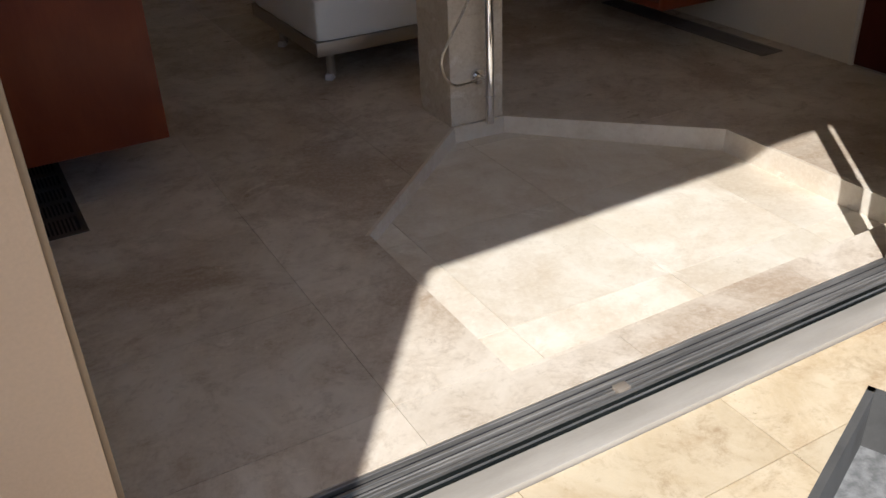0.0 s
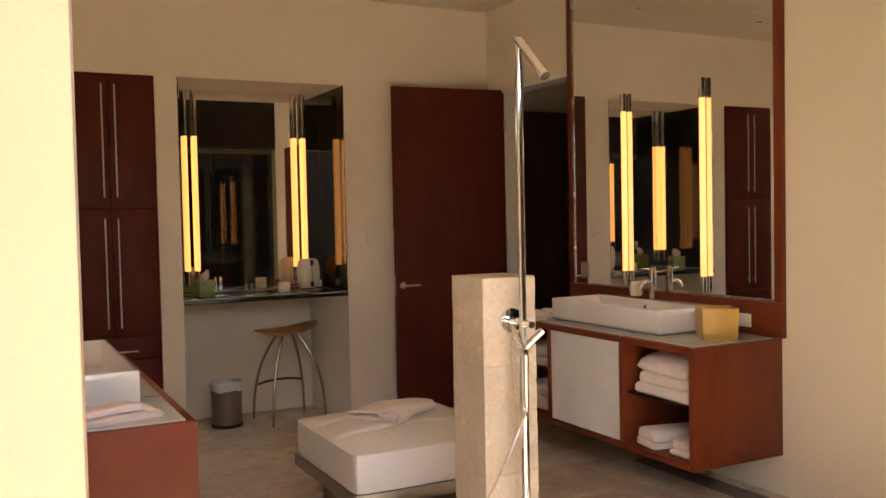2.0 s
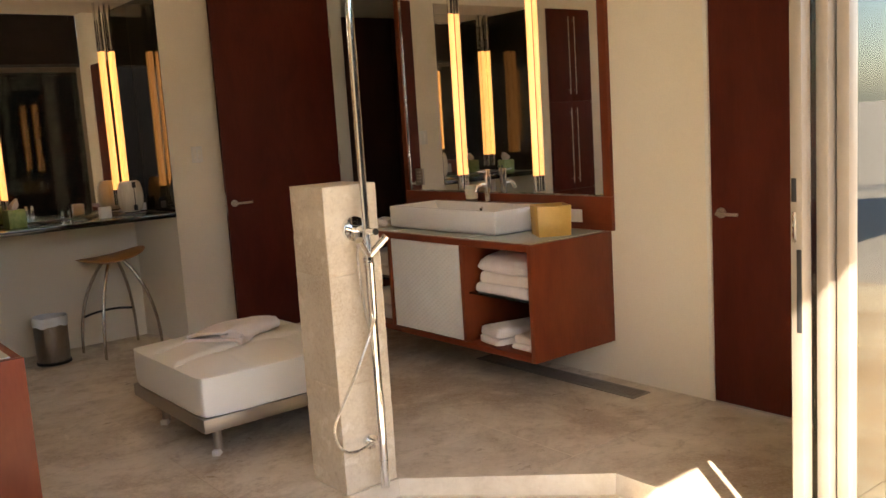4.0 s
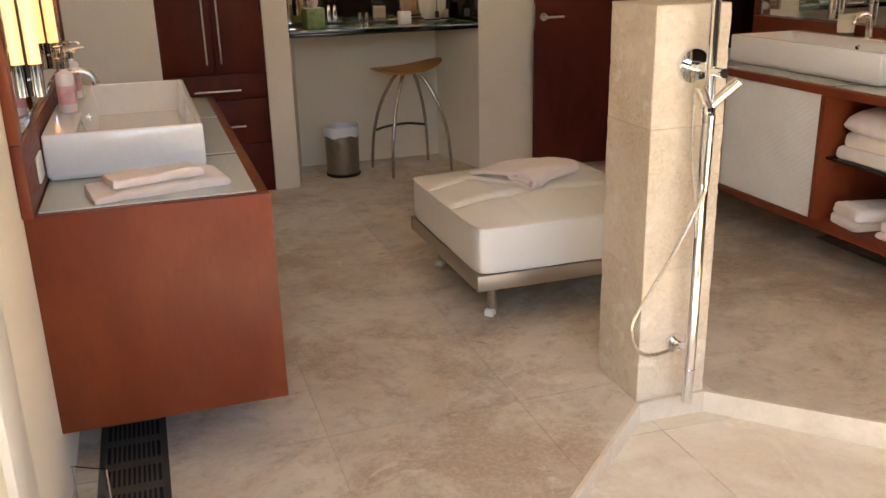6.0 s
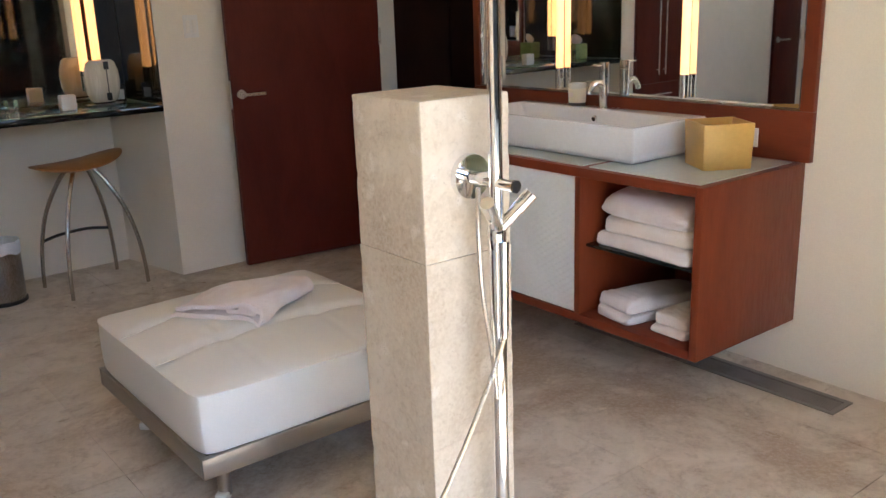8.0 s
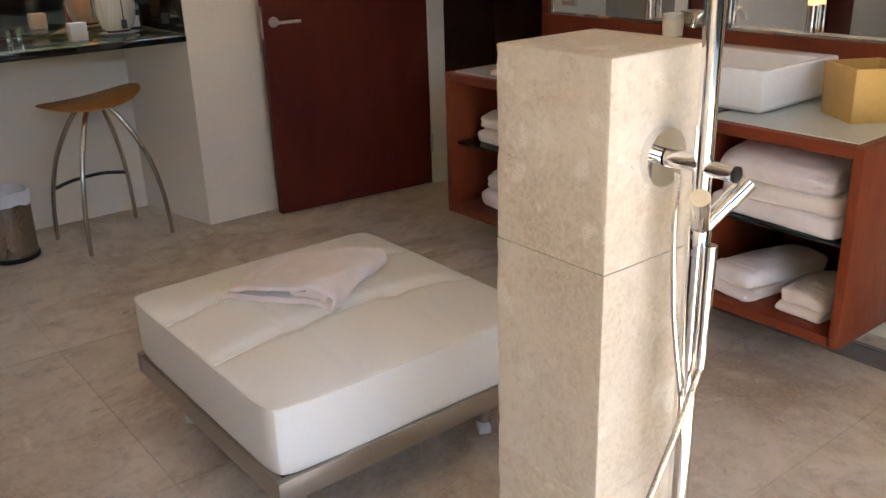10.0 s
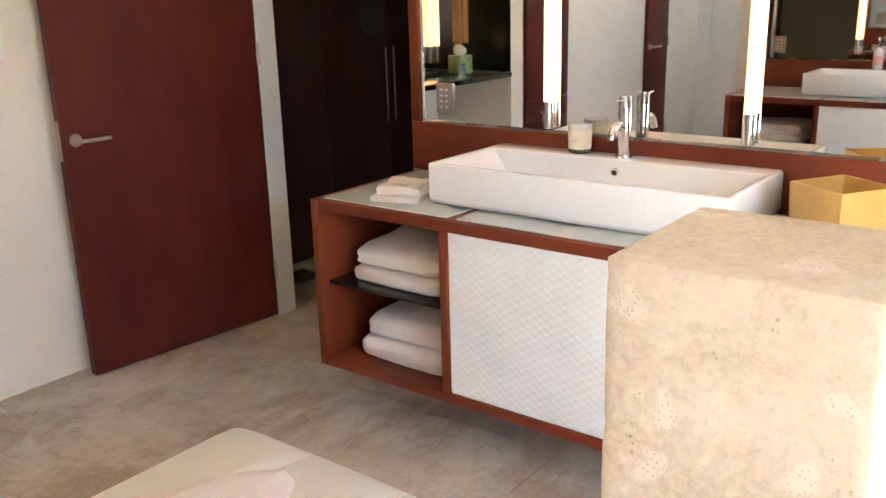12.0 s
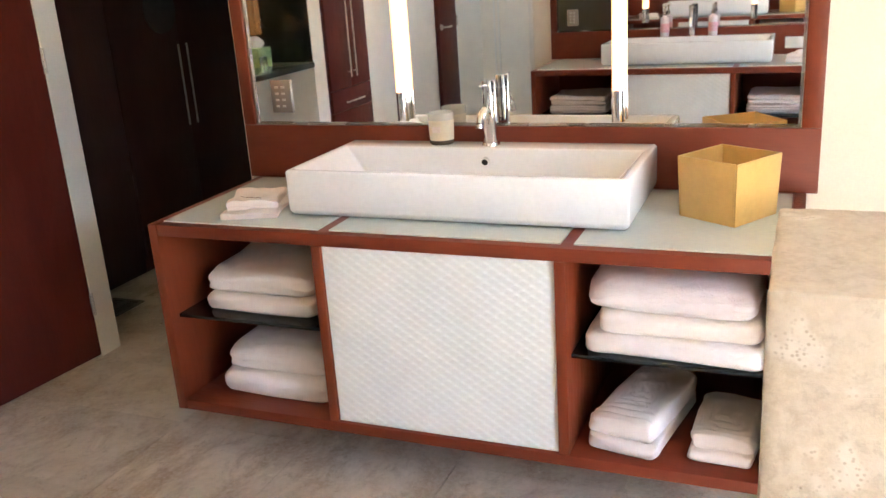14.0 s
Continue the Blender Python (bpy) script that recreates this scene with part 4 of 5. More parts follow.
Z_SHELF, Z_FLOOR = -0.3095, LOW + 0.0345
stack(EAST, 1.585, 0.37, Z_SHELF, [(0.40, 0.38, 0.066, 90, 1, M_TOWELC, 0, 0), (0.39, 0.37, 0.110, 90, 1, M_TOWELC, -0.01, 0.0, 0.35)],
      ["thick blush-white bath towel folded on the black shelf", "thick blush-white bath towel on top of another"], "towels in the vanity")
stack(EAST, 1.565, 0.37, Z_FLOOR, [(0.40, 0.38, 0.092, 90, 1, M_TOWELW, 0, 0), (0.375, 0.34, 0.110, 90, 1, M_TOWELW, 0, -0.012, 0.22)],
      ["white bath towel folded on the vanity floor", "rolled-edge white bath towel on another towel"], "towels in the vanity")
stack(EAST, 0.295, 0.38, Z_SHELF, [(0.47, 0.44, 0.066, 87, 1, M_TOWELW, 0, 0), (0.42, 0.41, 0.062, 91, 1, M_TOWELC, 0.0, 0.0), (0.43, 0.42, 0.165, 88, 1, M_TOWELP, -0.01, 0.01, 0.45)],
      ["white bath towel at the bottom of a tall stack", "blush bath towel in the middle of a stack", "thick white bath towel slumped on a stack"], "towels in the vanity")
stack(EAST, 0.40, 0.40, Z_FLOOR, [(0.40, 0.20, 0.042, -10, 1, M_TOWELW, 0, 0), (0.39, 0.19, 0.056, -12, 1, M_TOWELW, -0.01, 0.0)],
      ["white hand towel folded lengthwise on the vanity floor", "white hand towel with a banded border on another"], "towels in the vanity")
stack(EAST, 0.165, 0.44, Z_FLOOR, [(0.28, 0.17, 0.036, -4, 1, M_TOWELC, 0, 0), (0.27, 0.165, 0.048, -3, 1, M_TOWELC, -0.01, 0.0)],
      ["small cream hand towel folded on the vanity floor", "small cream hand towel with ribbed border on another"], "towels in the vanity")
for v, z, mat in ((1.60, Z_SHELF, M_TOWELC), (0.30, Z_SHELF, M_TOWELW), (1.58, Z_FLOOR, M_TOWELW)):
    stack(WEST, v, 0.36, z, [(0.40, 0.36, 0.06, 90, 3, mat, 0, 0), (0.39, 0.35, 0.07, 90, 2, mat, 0, 0)],
          ["white bath towel folded in the vanity bay", "white bath towel on top of another"], "towels in the vanity")

# two small embroidered cloths beside the basin
towel("face_cloth", (3.305, 4.90, 0.8632), 0.235, 0.175, 0.022, 18, 2, M_TOWELC, "cream face cloth folded flat on the glass vanity top", 2, 0.0, "face cloths")
top_cloth = towel("face_cloth", (3.322, 4.905, 0.8860), 0.215, 0.155, 0.022, 24, 2, M_TOWELC, "cream face cloth with brown script embroidery on another", 4, 0.0, "face cloths")
bm = bmesh.new()
for k, (a, b) in enumerate(((-0.045, -0.02), (-0.016, 0.012), (0.018, 0.045))):
    pipe(bm, [(3.272 + 0.002 * k, 4.905 + a, 0.9095), (3.28, 4.905 + (a + b) / 2, 0.910), (3.272, 4.905 + b, 0.9095)], 0.0012, 6, 4)
part("embroidery", bm, M_INK, top_cloth, "line of brown embroidered script")
towel("hand_towel", (0.30, 3.315, 0.8355), 0.38, 0.15, 0.026, 13, 2, M_TOWELP, "pale pink hand towel folded on the glass vanity top", 5, 0.0, "pink towels")
towel("hand_towel", (0.29, 3.335, 0.8625), 0.26, 0.12, 0.026, 16, 2, M_TOWELP, "pale pink hand towel folded on another one", 8, 0.0, "pink towels")

# candle
cz = 0.86 + 0.1475
cn = thing("candle", (3.672, 4.402, cz), "cream candle in a pale glass on the white basin", "candle")
for z0, z1, r in ((0.0, 0.014, 0.0405), (0.0795, 0.102, 0.0425)):
    prof = [(0.0, z0), (r - 0.003, z0), (r, z0 + 0.004), (r, z1), (0.0, z1)] if z0 == 0.0 else [(r - 0.002, z0), (r, z0), (r, z1), (r - 0.002, z1), (r - 0.002, z0)]
    part("glass_foot" if z0 == 0.0 else "glass_rim", lathe(bmesh.new(), prof, (3.672, 4.402, cz), 36), M_SMOKE if z0 == 0.0 else M_CUP, cn, "smoky thick glass foot" if z0 == 0.0 else "pale milky glass rim")
part("wax", lathe(bmesh.new(), [(0.0, 0.0142), (0.0395, 0.0145), (0.0412, 0.05), (0.042, 0.079), (0.030, 0.079), (0.0, 0.077)], (3.672, 4.402, cz), 36), M_WAX, cn, "cream wax")
part("wick", rodded((3.672, 4.402, cz + 0.076), (3.674, 4.403, cz + 0.088), 0.0012, None, 8), M_BLACK, cn)
part("label", boxed(3.6275, 3.629, 4.388, 4.416, cz + 0.042, cz + 0.062), M_TOWELC, cn, "faint embossed label")

# open amber box
bx = thing("amber_box", (3.432, 3.49, 0.863), "open square box of amber resin on the glass vanity top", "box")
m = Matrix.Translation((3.466, 3.484, 0.863)) @ Matrix.Rotation(radians(-32), 4, "Z")
H = 0.097
for x0, x1, y0, y1 in ((-H, H, -H, -H + 0.007), (-H, H, H - 0.007, H), (-H, -H + 0.007, -H + 0.0072, H - 0.0072), (H - 0.007, H, -H + 0.0072, H - 0.0072)):
    bm = boxed(x0, x1, y0, y1, 0, 0.17, 0.0025)
    for v in bm.verts:
        v.co.x, v.co.y = v.co.x * (0.94 + 0.33 * v.co.z), v.co.y * (0.94 + 0.33 * v.co.z)
    bmesh.ops.transform(bm, matrix=m, verts=bm.verts)
    part("side", bm, M_AMBER, bx, "amber resin side")
bm = boxed(-H * 0.88, H * 0.88, -H * 0.88, H * 0.88, 0.001, 0.008)
bmesh.ops.transform(bm, matrix=m, verts=bm.verts)
part("base", bm, M_AMBER, bx)


def soap(x, y, z, label):
    s = thing("soap_bottle", (x, y, z), label, "soap bottle", "soap bottles")
    part("bottle", lathe(bmesh.new(), [(0.027, 0), (0.030, 0.004), (0.030, 0.118), (0.026, 0.130), (0.013, 0.137), (0.013, 0.146)], (x, y, z), 28), M_SOAP, s, "milky pink bottle")
    part("label_band", lathe(bmesh.new(), [(0.0304, 0.03), (0.0307, 0.032), (0.0307, 0.088), (0.0304, 0.09)], (x, y, z), 28), M_PINK, s, "pink printed label")
    part("collar", rodded((x, y, z + 0.144), (x, y, z + 0.166), 0.0145, 0.0135, 20), M_CHROME, s)
    part("pump", rodded((x, y, z + 0.166), (x, y, z + 0.195), 0.006, None, 12), M_CHROME, s)
    bm = rodded((x, y, z + 0.195), (x, y, z + 0.207), 0.012, 0.011, 18)
    pipe(bm, [(x, y, z + 0.201), (x + 0.03, y - 0.004, z + 0.203), (x + 0.043, y - 0.005, z + 0.194)], 0.0045, 8, 5)
    part("nozzle", bm, M_CHROME, s)


soap(0.055, 3.915, 0.832 + 0.1475, "pink liquid soap pump bottle on the basin deck")
soap(0.055, 4.235, 0.832 + 0.1475, "pink hand lotion pump bottle on the basin deck")

# ---- tall cabinet and dressing niche ----
cab = thing("tall_cabinet", (0.718, 6.66, 0), "tall built-in dark mahogany cabinet with long bar handles", "cabinet")
part("body", boxed(0.41, 1.027, 6.372, 6.94, 0.0, ZD - 0.002, 0.002), M_DOOR, cab)


def bar(parent, a, b):
    a, b = Vector(a), Vector(b)
    bm = rodded(a, b, 0.006, None, 12)
    d = (b - a).normalized()
    for p in (a + d * 0.04, b - d * 0.04):
        rod(bm, p, p + Vector((0, 0.03, 0)), 0.004, None, 8)
    part("handle", bm, M_HANDLE, parent, "satin nickel bar handle")


for x0, x1, hx in ((0.418, 0.7155, 0.672), (0.7195, 1.019, 0.757)):
    for z0, z1, h0, h1 in ((0.765, 1.655, 0.83, 1.59), (1.662, 2.575, 1.735, 2.51)):
        dr = part("door", boxed(x0, x1, 6.352, 6.371, z0, z1, 0.003), M_DOOR, cab)
        bar(dr, (hx, 6.325, h0), (hx, 6.325, h1))
for z0, z1, hz in ((0.61, 0.758, 0.665), (0.325, 0.603, 0.44), (0.06, 0.318, 0.165)):
    dr = part("drawer", boxed(0.418, 1.019, 6.352, 6.371, z0, z1, 0.003), M_DOOR, cab)
    bar(dr, (0.58 if hz > 0.6 else 0.66, 6.325, hz), (0.86 if hz > 0.6 else 0.87, 6.325, hz))

ct = thing("niche_counter", (1.82, 6.66, 0.957), "black-edged green glass dressing counter set in the niche", "counter")
part("slab", boxed(1.19, 2.444, 6.378, 6.945, 0.9585, 0.99, 0.002), M_COUNTER, ct)
part("front_edge", boxed(1.19, 2.444, 6.366, 6.377, 0.957, 0.991, 0.002), M_BLACKGLASS, ct, "black polished edge")
nm = thing("niche_mirror", (1.82, 6.93, 0.992), "frameless niche mirror between black glass cheeks", "mirror")
part("back_pane", boxed(1.196, 2.438, 6.936, 6.946, 0.992, ZD - 0.002), M_MIRROR, nm)
part("side_pane", boxed(1.188, 1.194, 6.378, 6.946, 0.992, ZD - 0.002), M_BLACKGLASS, nm, "black polished glass cheek")
part("side_pane", boxed(2.440, 2.446, 6.378, 6.946, 0.992, ZD - 0.002), M_BLACKGLASS, nm, "black polished glass cheek")
for x in (1.335, 1.411, 2.216, 2.292):
    tube_lamp(Vector((x, 6.913, 0)), Vector((x, 6.9365, 0)), 1.055, ZD - 0.003, "")

CT = 0.9905


def tissue_box(x, y, turn, label):
    t = thing("tissue_box", (x, y, CT), label, "tissue box", "tissue boxes")
    bm = boxed(-0.06, 0.06, -0.06, 0.06, 0, 0.125, 0.003)
    bmesh.ops.transform(bm, matrix=Matrix.Translation((x, y, CT)) @ Matrix.Rotation(radians(turn), 4, "Z"), verts=bm.verts)
    part("carton", bm, M_GREEN, t, "green mottled carton")
    bm = bmesh.new()
    n = 18
    rings = []
    for j in range(7):
        f = j / 6
        r = 0.016 + 0.022 * math.sin(math.pi * min(1, f * 0.9 + 0.05))
        rings.append([bm.verts.new((x + 0.025 * f * f + r * (1 + 0.35 * math.sin(3 * a + 2 * f)) * math.cos(a) * (1 - 0.7 * f), y + r * 1.3 * (1 + 0.25 * math.sin(2 * a + f)) * math.sin(a), CT + 0.124 + 0.075 * f)) for a in (math.tau * k / n for k in range(n))])
    for a, b in zip(rings, rings[1:]):
        for k in range(n):
            bm.faces.new((a[k], a[(k + 1) % n], b[(k + 1) % n], b[k]))
    bm.faces.new(rings[-1])
    part("tissue", bm, M_PAPER, t, "crumpled white tissue")


tissue_box(1.40, 6.66, 8, "green tissue box with a white tissue pulled up")
# ivory barrel vase with black bands, on a small dish
vs = thing("barrel_vase", (2.235, 6.70, CT), "ivory barrel-shaped vase with a black band", "vase")
part("body", lathe(bmesh.new(), [(0.060, 0.018), (0.078, 0.03), (0.094, 0.08), (0.099, 0.135), (0.094, 0.19), (0.080, 0.235), (0.062, 0.25), (0.02, 0.252)], (2.235, 6.70, CT), 40, 0.55), M_IVORY, vs)
for s, z0, z1 in ((1, 0.028, 0.07), (1, 0.20, 0.243)):
    bm = bmesh.new()
    box(bm, 2.236, 2.262, 6.640, 6.652, CT + z0, CT + z1, 0.002)
    part("band", bm, M_BLACK, vs, "black lacquer band")
part("line", boxed(2.246, 2.250, 6.642, 6.648, CT + 0.07, CT + 0.20), M_BLACK, vs)
part("foot", lathe(bmesh.new(), [(0.055, 0.008), (0.06, 0.012), (0.06, 0.02)], (2.235, 6.70, CT), 32, 0.55), M_BLACK, vs)
solo("dish", lathe(bmesh.new(), [(0.07, 0.0), (0.10, 0.004), (0.105, 0.007), (0.09, 0.0075)], (2.235, 6.70, CT), 36, 0.7), M_PAPER, (2.235, 6.70, CT), "flat white ceramic dish beneath the vase", "dish")
solo("cotton_box", boxed(1.965, 2.045, 6.575, 6.635, CT, CT + 0.082, 0.004), M_PAPER, (2.005, 6.605, CT), "small white card box on the glass counter", "box")
fr = thing("sign_holder", (2.360, 6.80, CT), "small black-framed card stand on the glass counter", "sign")
part("frame", boxed(2.327, 2.393, 6.795, 6.802, CT, CT + 0.10, 0.002), M_BLACK, fr)
part("card", boxed(2.339, 2.381, 6.7925, 6.7945, CT + 0.014, CT + 0.07), M_PAPER, fr, "white printed card")
for x in (1.66, 1.705):
    solo("glass_vial", lathe(bmesh.new(), [(0.010, 0), (0.0115, 0.003), (0.0115, 0.092), (0.0102, 0.094), (0.0095, 0.090), (0.0092, 0.006)], (x, 6.44, CT), 20), M_GLASS, (x, 6.44, CT), "tall slim clear glass vial on the counter", "vial", "glass vials")

sw = thing("light_switch", (2.655, YF, 1.40), "white double light switch plate on the wall", "light switch")
part("plate", boxed(2.612, 2.698, YF - 0.006, YF, 1.345, 1.467, 0.002), M_PLASTIC, sw)
for x in (2.636, 2.674):
    part("rocker", boxed(x - 0.012, x + 0.012, YF - 0.010, YF - 0.0062, 1.372, 1.440, 0.0015), M_TRIM, sw)

# bin
bn = thing("waste_bin", (1.527, 6.60, 0), "brushed steel waste bin with a pale liner over its rim", "waste bin")
part("base", lathe(bmesh.new(), [(0.112, 0), (0.118, 0.004), (0.118, 0.02), (0.112, 0.022)], (1.527, 6.60, 0), 40), M_BLACK, bn, "black rubber base")
part("drum", lathe(bmesh.new(), [(0.110, 0.022), (0.111, 0.024), (0.116, 0.335), (0.114, 0.335), (0.108, 0.03), (0.02, 0.028)], (1.527, 6.60, 0), 44), M_STEELB, bn)
bm = bmesh.new()
n, rings = 48, []
for j, (r, z, amp) in enumerate(((0.119, 0.278, 0.006), (0.120, 0.30, 0.004), (0.1195, 0.325, 0.002), (0.118, 0.343, 0.002), (0.111, 0.341, 0.003), (0.106, 0.31, 0.006), (0.10, 0.24, 0.012))):
    rings.append([bm.verts.new((1.527 + (r + 0.5 * amp * math.sin(7 * a + j)) * math.cos(a), 6.60 + (r + 0.5 * amp * math.sin(5 * a + j)) * math.sin(a), z + amp * (math.sin(4 * a + 1) + 0.6 * math.sin(9 * a)))) for a in (math.tau * k / n for k in range(n))])
for a, b in zip(rings, rings[1:]):
    for k in range(n):
        bm.faces.new((a[k], a[(k + 1) % n], b[(k + 1) % n], b[k]))
part("liner", bm, M_BAG, bn, "thin pale plastic liner")

# stool
SX, SY = 2.0, 6.55
st = thing("bar_stool", (SX, SY, 0), "honey wood saddle stool on four bowed chrome legs", "stool")
bm = bmesh.new()
NR, NA = 10, 44
tops, bots = [], []
for j in range(NR + 1):
    f = j / NR
    rt, rb = [], []
    for k in range(NA):
        a = math.tau * k / NA
        lx = 0.235 * (1 + 0.10 * math.cos(a) ** 2 * (1 if math.cos(a) < 0 else 0)) * f * math.cos(a)
        ly = 0.185 * f * math.sin(a) * (1 + 0.18 * math.cos(a))
        rise = 0.022 * (lx / 0.235) + 0.022 * (lx / 0.24) ** 2 - 0.02 * (ly / 0.19) ** 2
        x, y = SX + lx, SY + ly
        rt.append((x, y, 0.722 + rise - 0.006 * f ** 8))
        rb.append((x, y, 0.722 + rise - 0.010 - 0.044 * (1 - f ** 2.2)))
    tops.append([bm.verts.new(p) for p in rt])
    bots.append([bm.verts.new(p) for p in rb])
for rings, flip in ((tops, False), (bots, True)):
    for a, b in zip(rings, rings[1:]):
        for k in range(NA):
            q = (a[k], a[(k + 1) % NA], b[(k + 1) % NA], b[k])
            bm.faces.new(q)
for k in range(NA):
    bm.faces.new((tops[-1][k], tops[-1][(k + 1) % NA], bots[-1][(k + 1) % NA], bots[-1][k]))
bmesh.ops.remove_doubles(bm, verts=bm.verts, dist=0.0008)
part("seat", bm, M_SEAT, st, "moulded honey-coloured wooden seat")
FEET = [(1.815, 6.345), (1.765, 6.70), (2.24, 6.395), (2.19, 6.765)]
LEGM = {}
for fx, fy in FEET:
    d = Vector((fx - SX, fy - SY, 0))
    p = [Vector((SX, SY, 0)) + d * k + Vector((0, 0, z)) for k, z in ((0.18, 0.70), (0.46, 0.60), (0.76, 0.44), (0.93, 0.27), (1.0, 0.12), (1.02, 0.004))]
    part("leg", pipe(bmesh.new(), p, 0.0125, 12, 6, 0.0105), M_STOOL, st, "bowed satin chrome leg")
    LEGM[(fx, fy)] = p[3]
a, b = LEGM[FEET[1]], LEGM[FEET[3]]
part("footrest", pipe(bmesh.new(), [a, a * 0.7 + b * 0.3 + Vector((-0.01, 0.03, 0.012)), a * 0.3 + b * 0.7 + Vector((-0.01, 0.03, 0.016)), b], 0.009, 12, 6), M_BLACK, st, "black rubber-covered footrest")

# ---- ottoman with a towel ----
OX0, OX1, OY0, OY1 = 1.468, 2.352, 3.812, 4.737
ot = thing("ottoman", ((OX0 + OX1) / 2, (OY0 + OY1) / 2, 0), "square white leather ottoman on a brushed steel base", "ottoman")
cx, cy = (OX0 + OX1) / 2, (OY0 + OY1) / 2
SEAM_Y, SEAM_X = (4.130, 4.450), (1.718, 2.046)


def cushion_top(x, y):
    """Height of the tufted top: a soft crown, two seams sewn right across, fainter cross seams, four tufts with drawn creases."""
    a, b = min(1.0, abs(x - cx) / (OX1 - OX0) * 2), min(1.0, abs(y - cy) / (OY1 - OY0) * 2)
    z = 0.420 + 0.056 * (1 - a ** 2.6) ** 0.75 * (1 - b ** 2.6) ** 0.75
    ends = 1 - a ** 9
    near = min(abs(y - k) for k in SEAM_Y)
    z -= (0.016 * math.exp(-(near / 0.025) ** 2) + 0.007 * math.exp(-(near / 0.006) ** 2)) * ends
    side = min(abs(x - k) for k in SEAM_X)
    z -= 0.0022 * math.exp(-(side / 0.012) ** 2) * (1 - b ** 9)
    for kx in SEAM_X:
        for ky in SEAM_Y:
            dx, dy = x - kx, y - ky
            r = math.hypot(dx, dy)
            z -= 0.013 * math.exp(-(r / 0.032) ** 2)
            z += 0.0030 * math.exp(-((r - 0.075) / 0.045) ** 2) * math.sin(9 * math.atan2(dy, dx) + 7 * kx) * noise.noise(Vector((x * 9, y * 9, 4)))
    return z + 0.0035 * noise.noise(Vector((x * 5, y * 5, 1))) * (1 - a ** 6) * (1 - b ** 6)


bm = bmesh.new()
N = 84
grid = []
for j in range(N + 1):
    row = []
    for i in range(N + 1):
        a, b = -1 + 2 * i / N, -1 + 2 * j / N
        ea, eb = math.copysign(1 - (1 - abs(a)) ** 1.3, a), math.copysign(1 - (1 - abs(b)) ** 1.3, b)
        cut = 1 - 0.036 * (abs(ea) * abs(eb)) ** 11
        x, y = cx + ea * (OX1 - OX0) / 2 * 0.998 * cut, cy + eb * (OY1 - OY0) / 2 * 0.998 * cut
        row.append(bm.verts.new((x, y, cushion_top(x, y))))
    grid.append(row)
for j in range(N):
    for i in range(N):
        bm.faces.new((grid[j][i], grid[j][i + 1], grid[j + 1][i + 1], grid[j + 1][i]))
rim = grid[0] + [r[-1] for r in grid[1:]] + grid[-1][-2::-1] + [r[0] for r in grid[-2:0:-1]]
RIM = [(cx + (v.co.x - cx) * 1.005, cy + (v.co.y - cy) * 1.005, 0.418 + 0.002 * noise.noise(v.co * 6)) for v in rim]
prev = rim
for z, k in ((0.416, 1.0035), (0.405, 1.005), (0.37, 1.009), (0.32, 1.010), (0.27, 1.007), (0.24, 1.001), (0.228, 0.988)):
    nxt = [bm.verts.new((cx + (v.co.x - cx) * k, cy + (v.co.y - cy) * k, z + 0.003 * noise.noise(v.co * 7 + Vector((0, 0, z * 9))))) for v in rim]
    for m in range(len(rim)):
        n = (m + 1) % len(rim)
        bm.faces.new((prev[m], prev[n], nxt[n], nxt[m]))
    prev = nxt
bm.faces.new(prev[::-1])
part("cushion", bm, M_LEATHER, ot, "tufted white leather cushion")
bm = pipe(bmesh.new(), RIM + RIM[:1], 0.0036, 8, 1)
part("piping", bm, M_STITCH, ot, "cream leather piping")
for y in SEAM_Y:
    line = [(OX0 + 0.003 + (OX1 - OX0 - 0.006) * k / 40, y + 0.002 * math.sin(k)) for k in range(41)]
    part("stitched_seam", pipe(bmesh.new(), [(px, py, cushion_top(px, py) + 0.0018) for px, py in line], 0.0040, 8, 1), M_STITCH, ot, "raised cream seam")
for kx in SEAM_X:
    for ky in SEAM_Y:
        z = cushion_top(kx, ky)
        part("button", rodded((kx, ky, z - 0.004), (kx, ky, z + 0.006), 0.010, 0.006, 16), M_LEATHER, ot)
for x0, x1, y0, y1 in ((OX0 - 0.004, OX1 + 0.004, OY0 - 0.004, OY0 + 0.02), (OX0 - 0.004, OX1 + 0.004, OY1 - 0.02, OY1 + 0.004), (OX0 - 0.004, OX0 + 0.02, OY0 + 0.021, OY1 - 0.021), (OX1 - 0.02, OX1 + 0.004, OY0 + 0.021, OY1 - 0.021)):
    part("base_rail", boxed(x0, x1, y0, y1, 0.160, 0.2255, 0.002), M_STEEL, ot, "brushed steel base rail")
part("base_board", boxed(OX0 + 0.021, OX1 - 0.021, OY0 + 0.021, OY1 - 0.021, 0.20, 0.224), M_BLACK, ot)
for x in (OX0 + 0.11, OX1 - 0.11):
    for y in (OY0 + 0.13, OY1 - 0.13):
        lg = part("leg", rodded((x, y, 0.016), (x, y, 0.2), 0.0225, None, 24), M_STEEL, ot, "round steel leg")
        bm = boxed(-0.024, 0.024, -0.02, 0.02, 0.0, 0.03, 0.006)
        bmesh.ops.transform(bm, matrix=Matrix.Translation((x - 0.014, y - 0.012, 0.0)) @ Matrix.Rotation(0.5 * x, 4, "Z"), verts=bm.verts)
        part("foot_block", bm, M_PLASTIC, lg, "white plastic foot block")


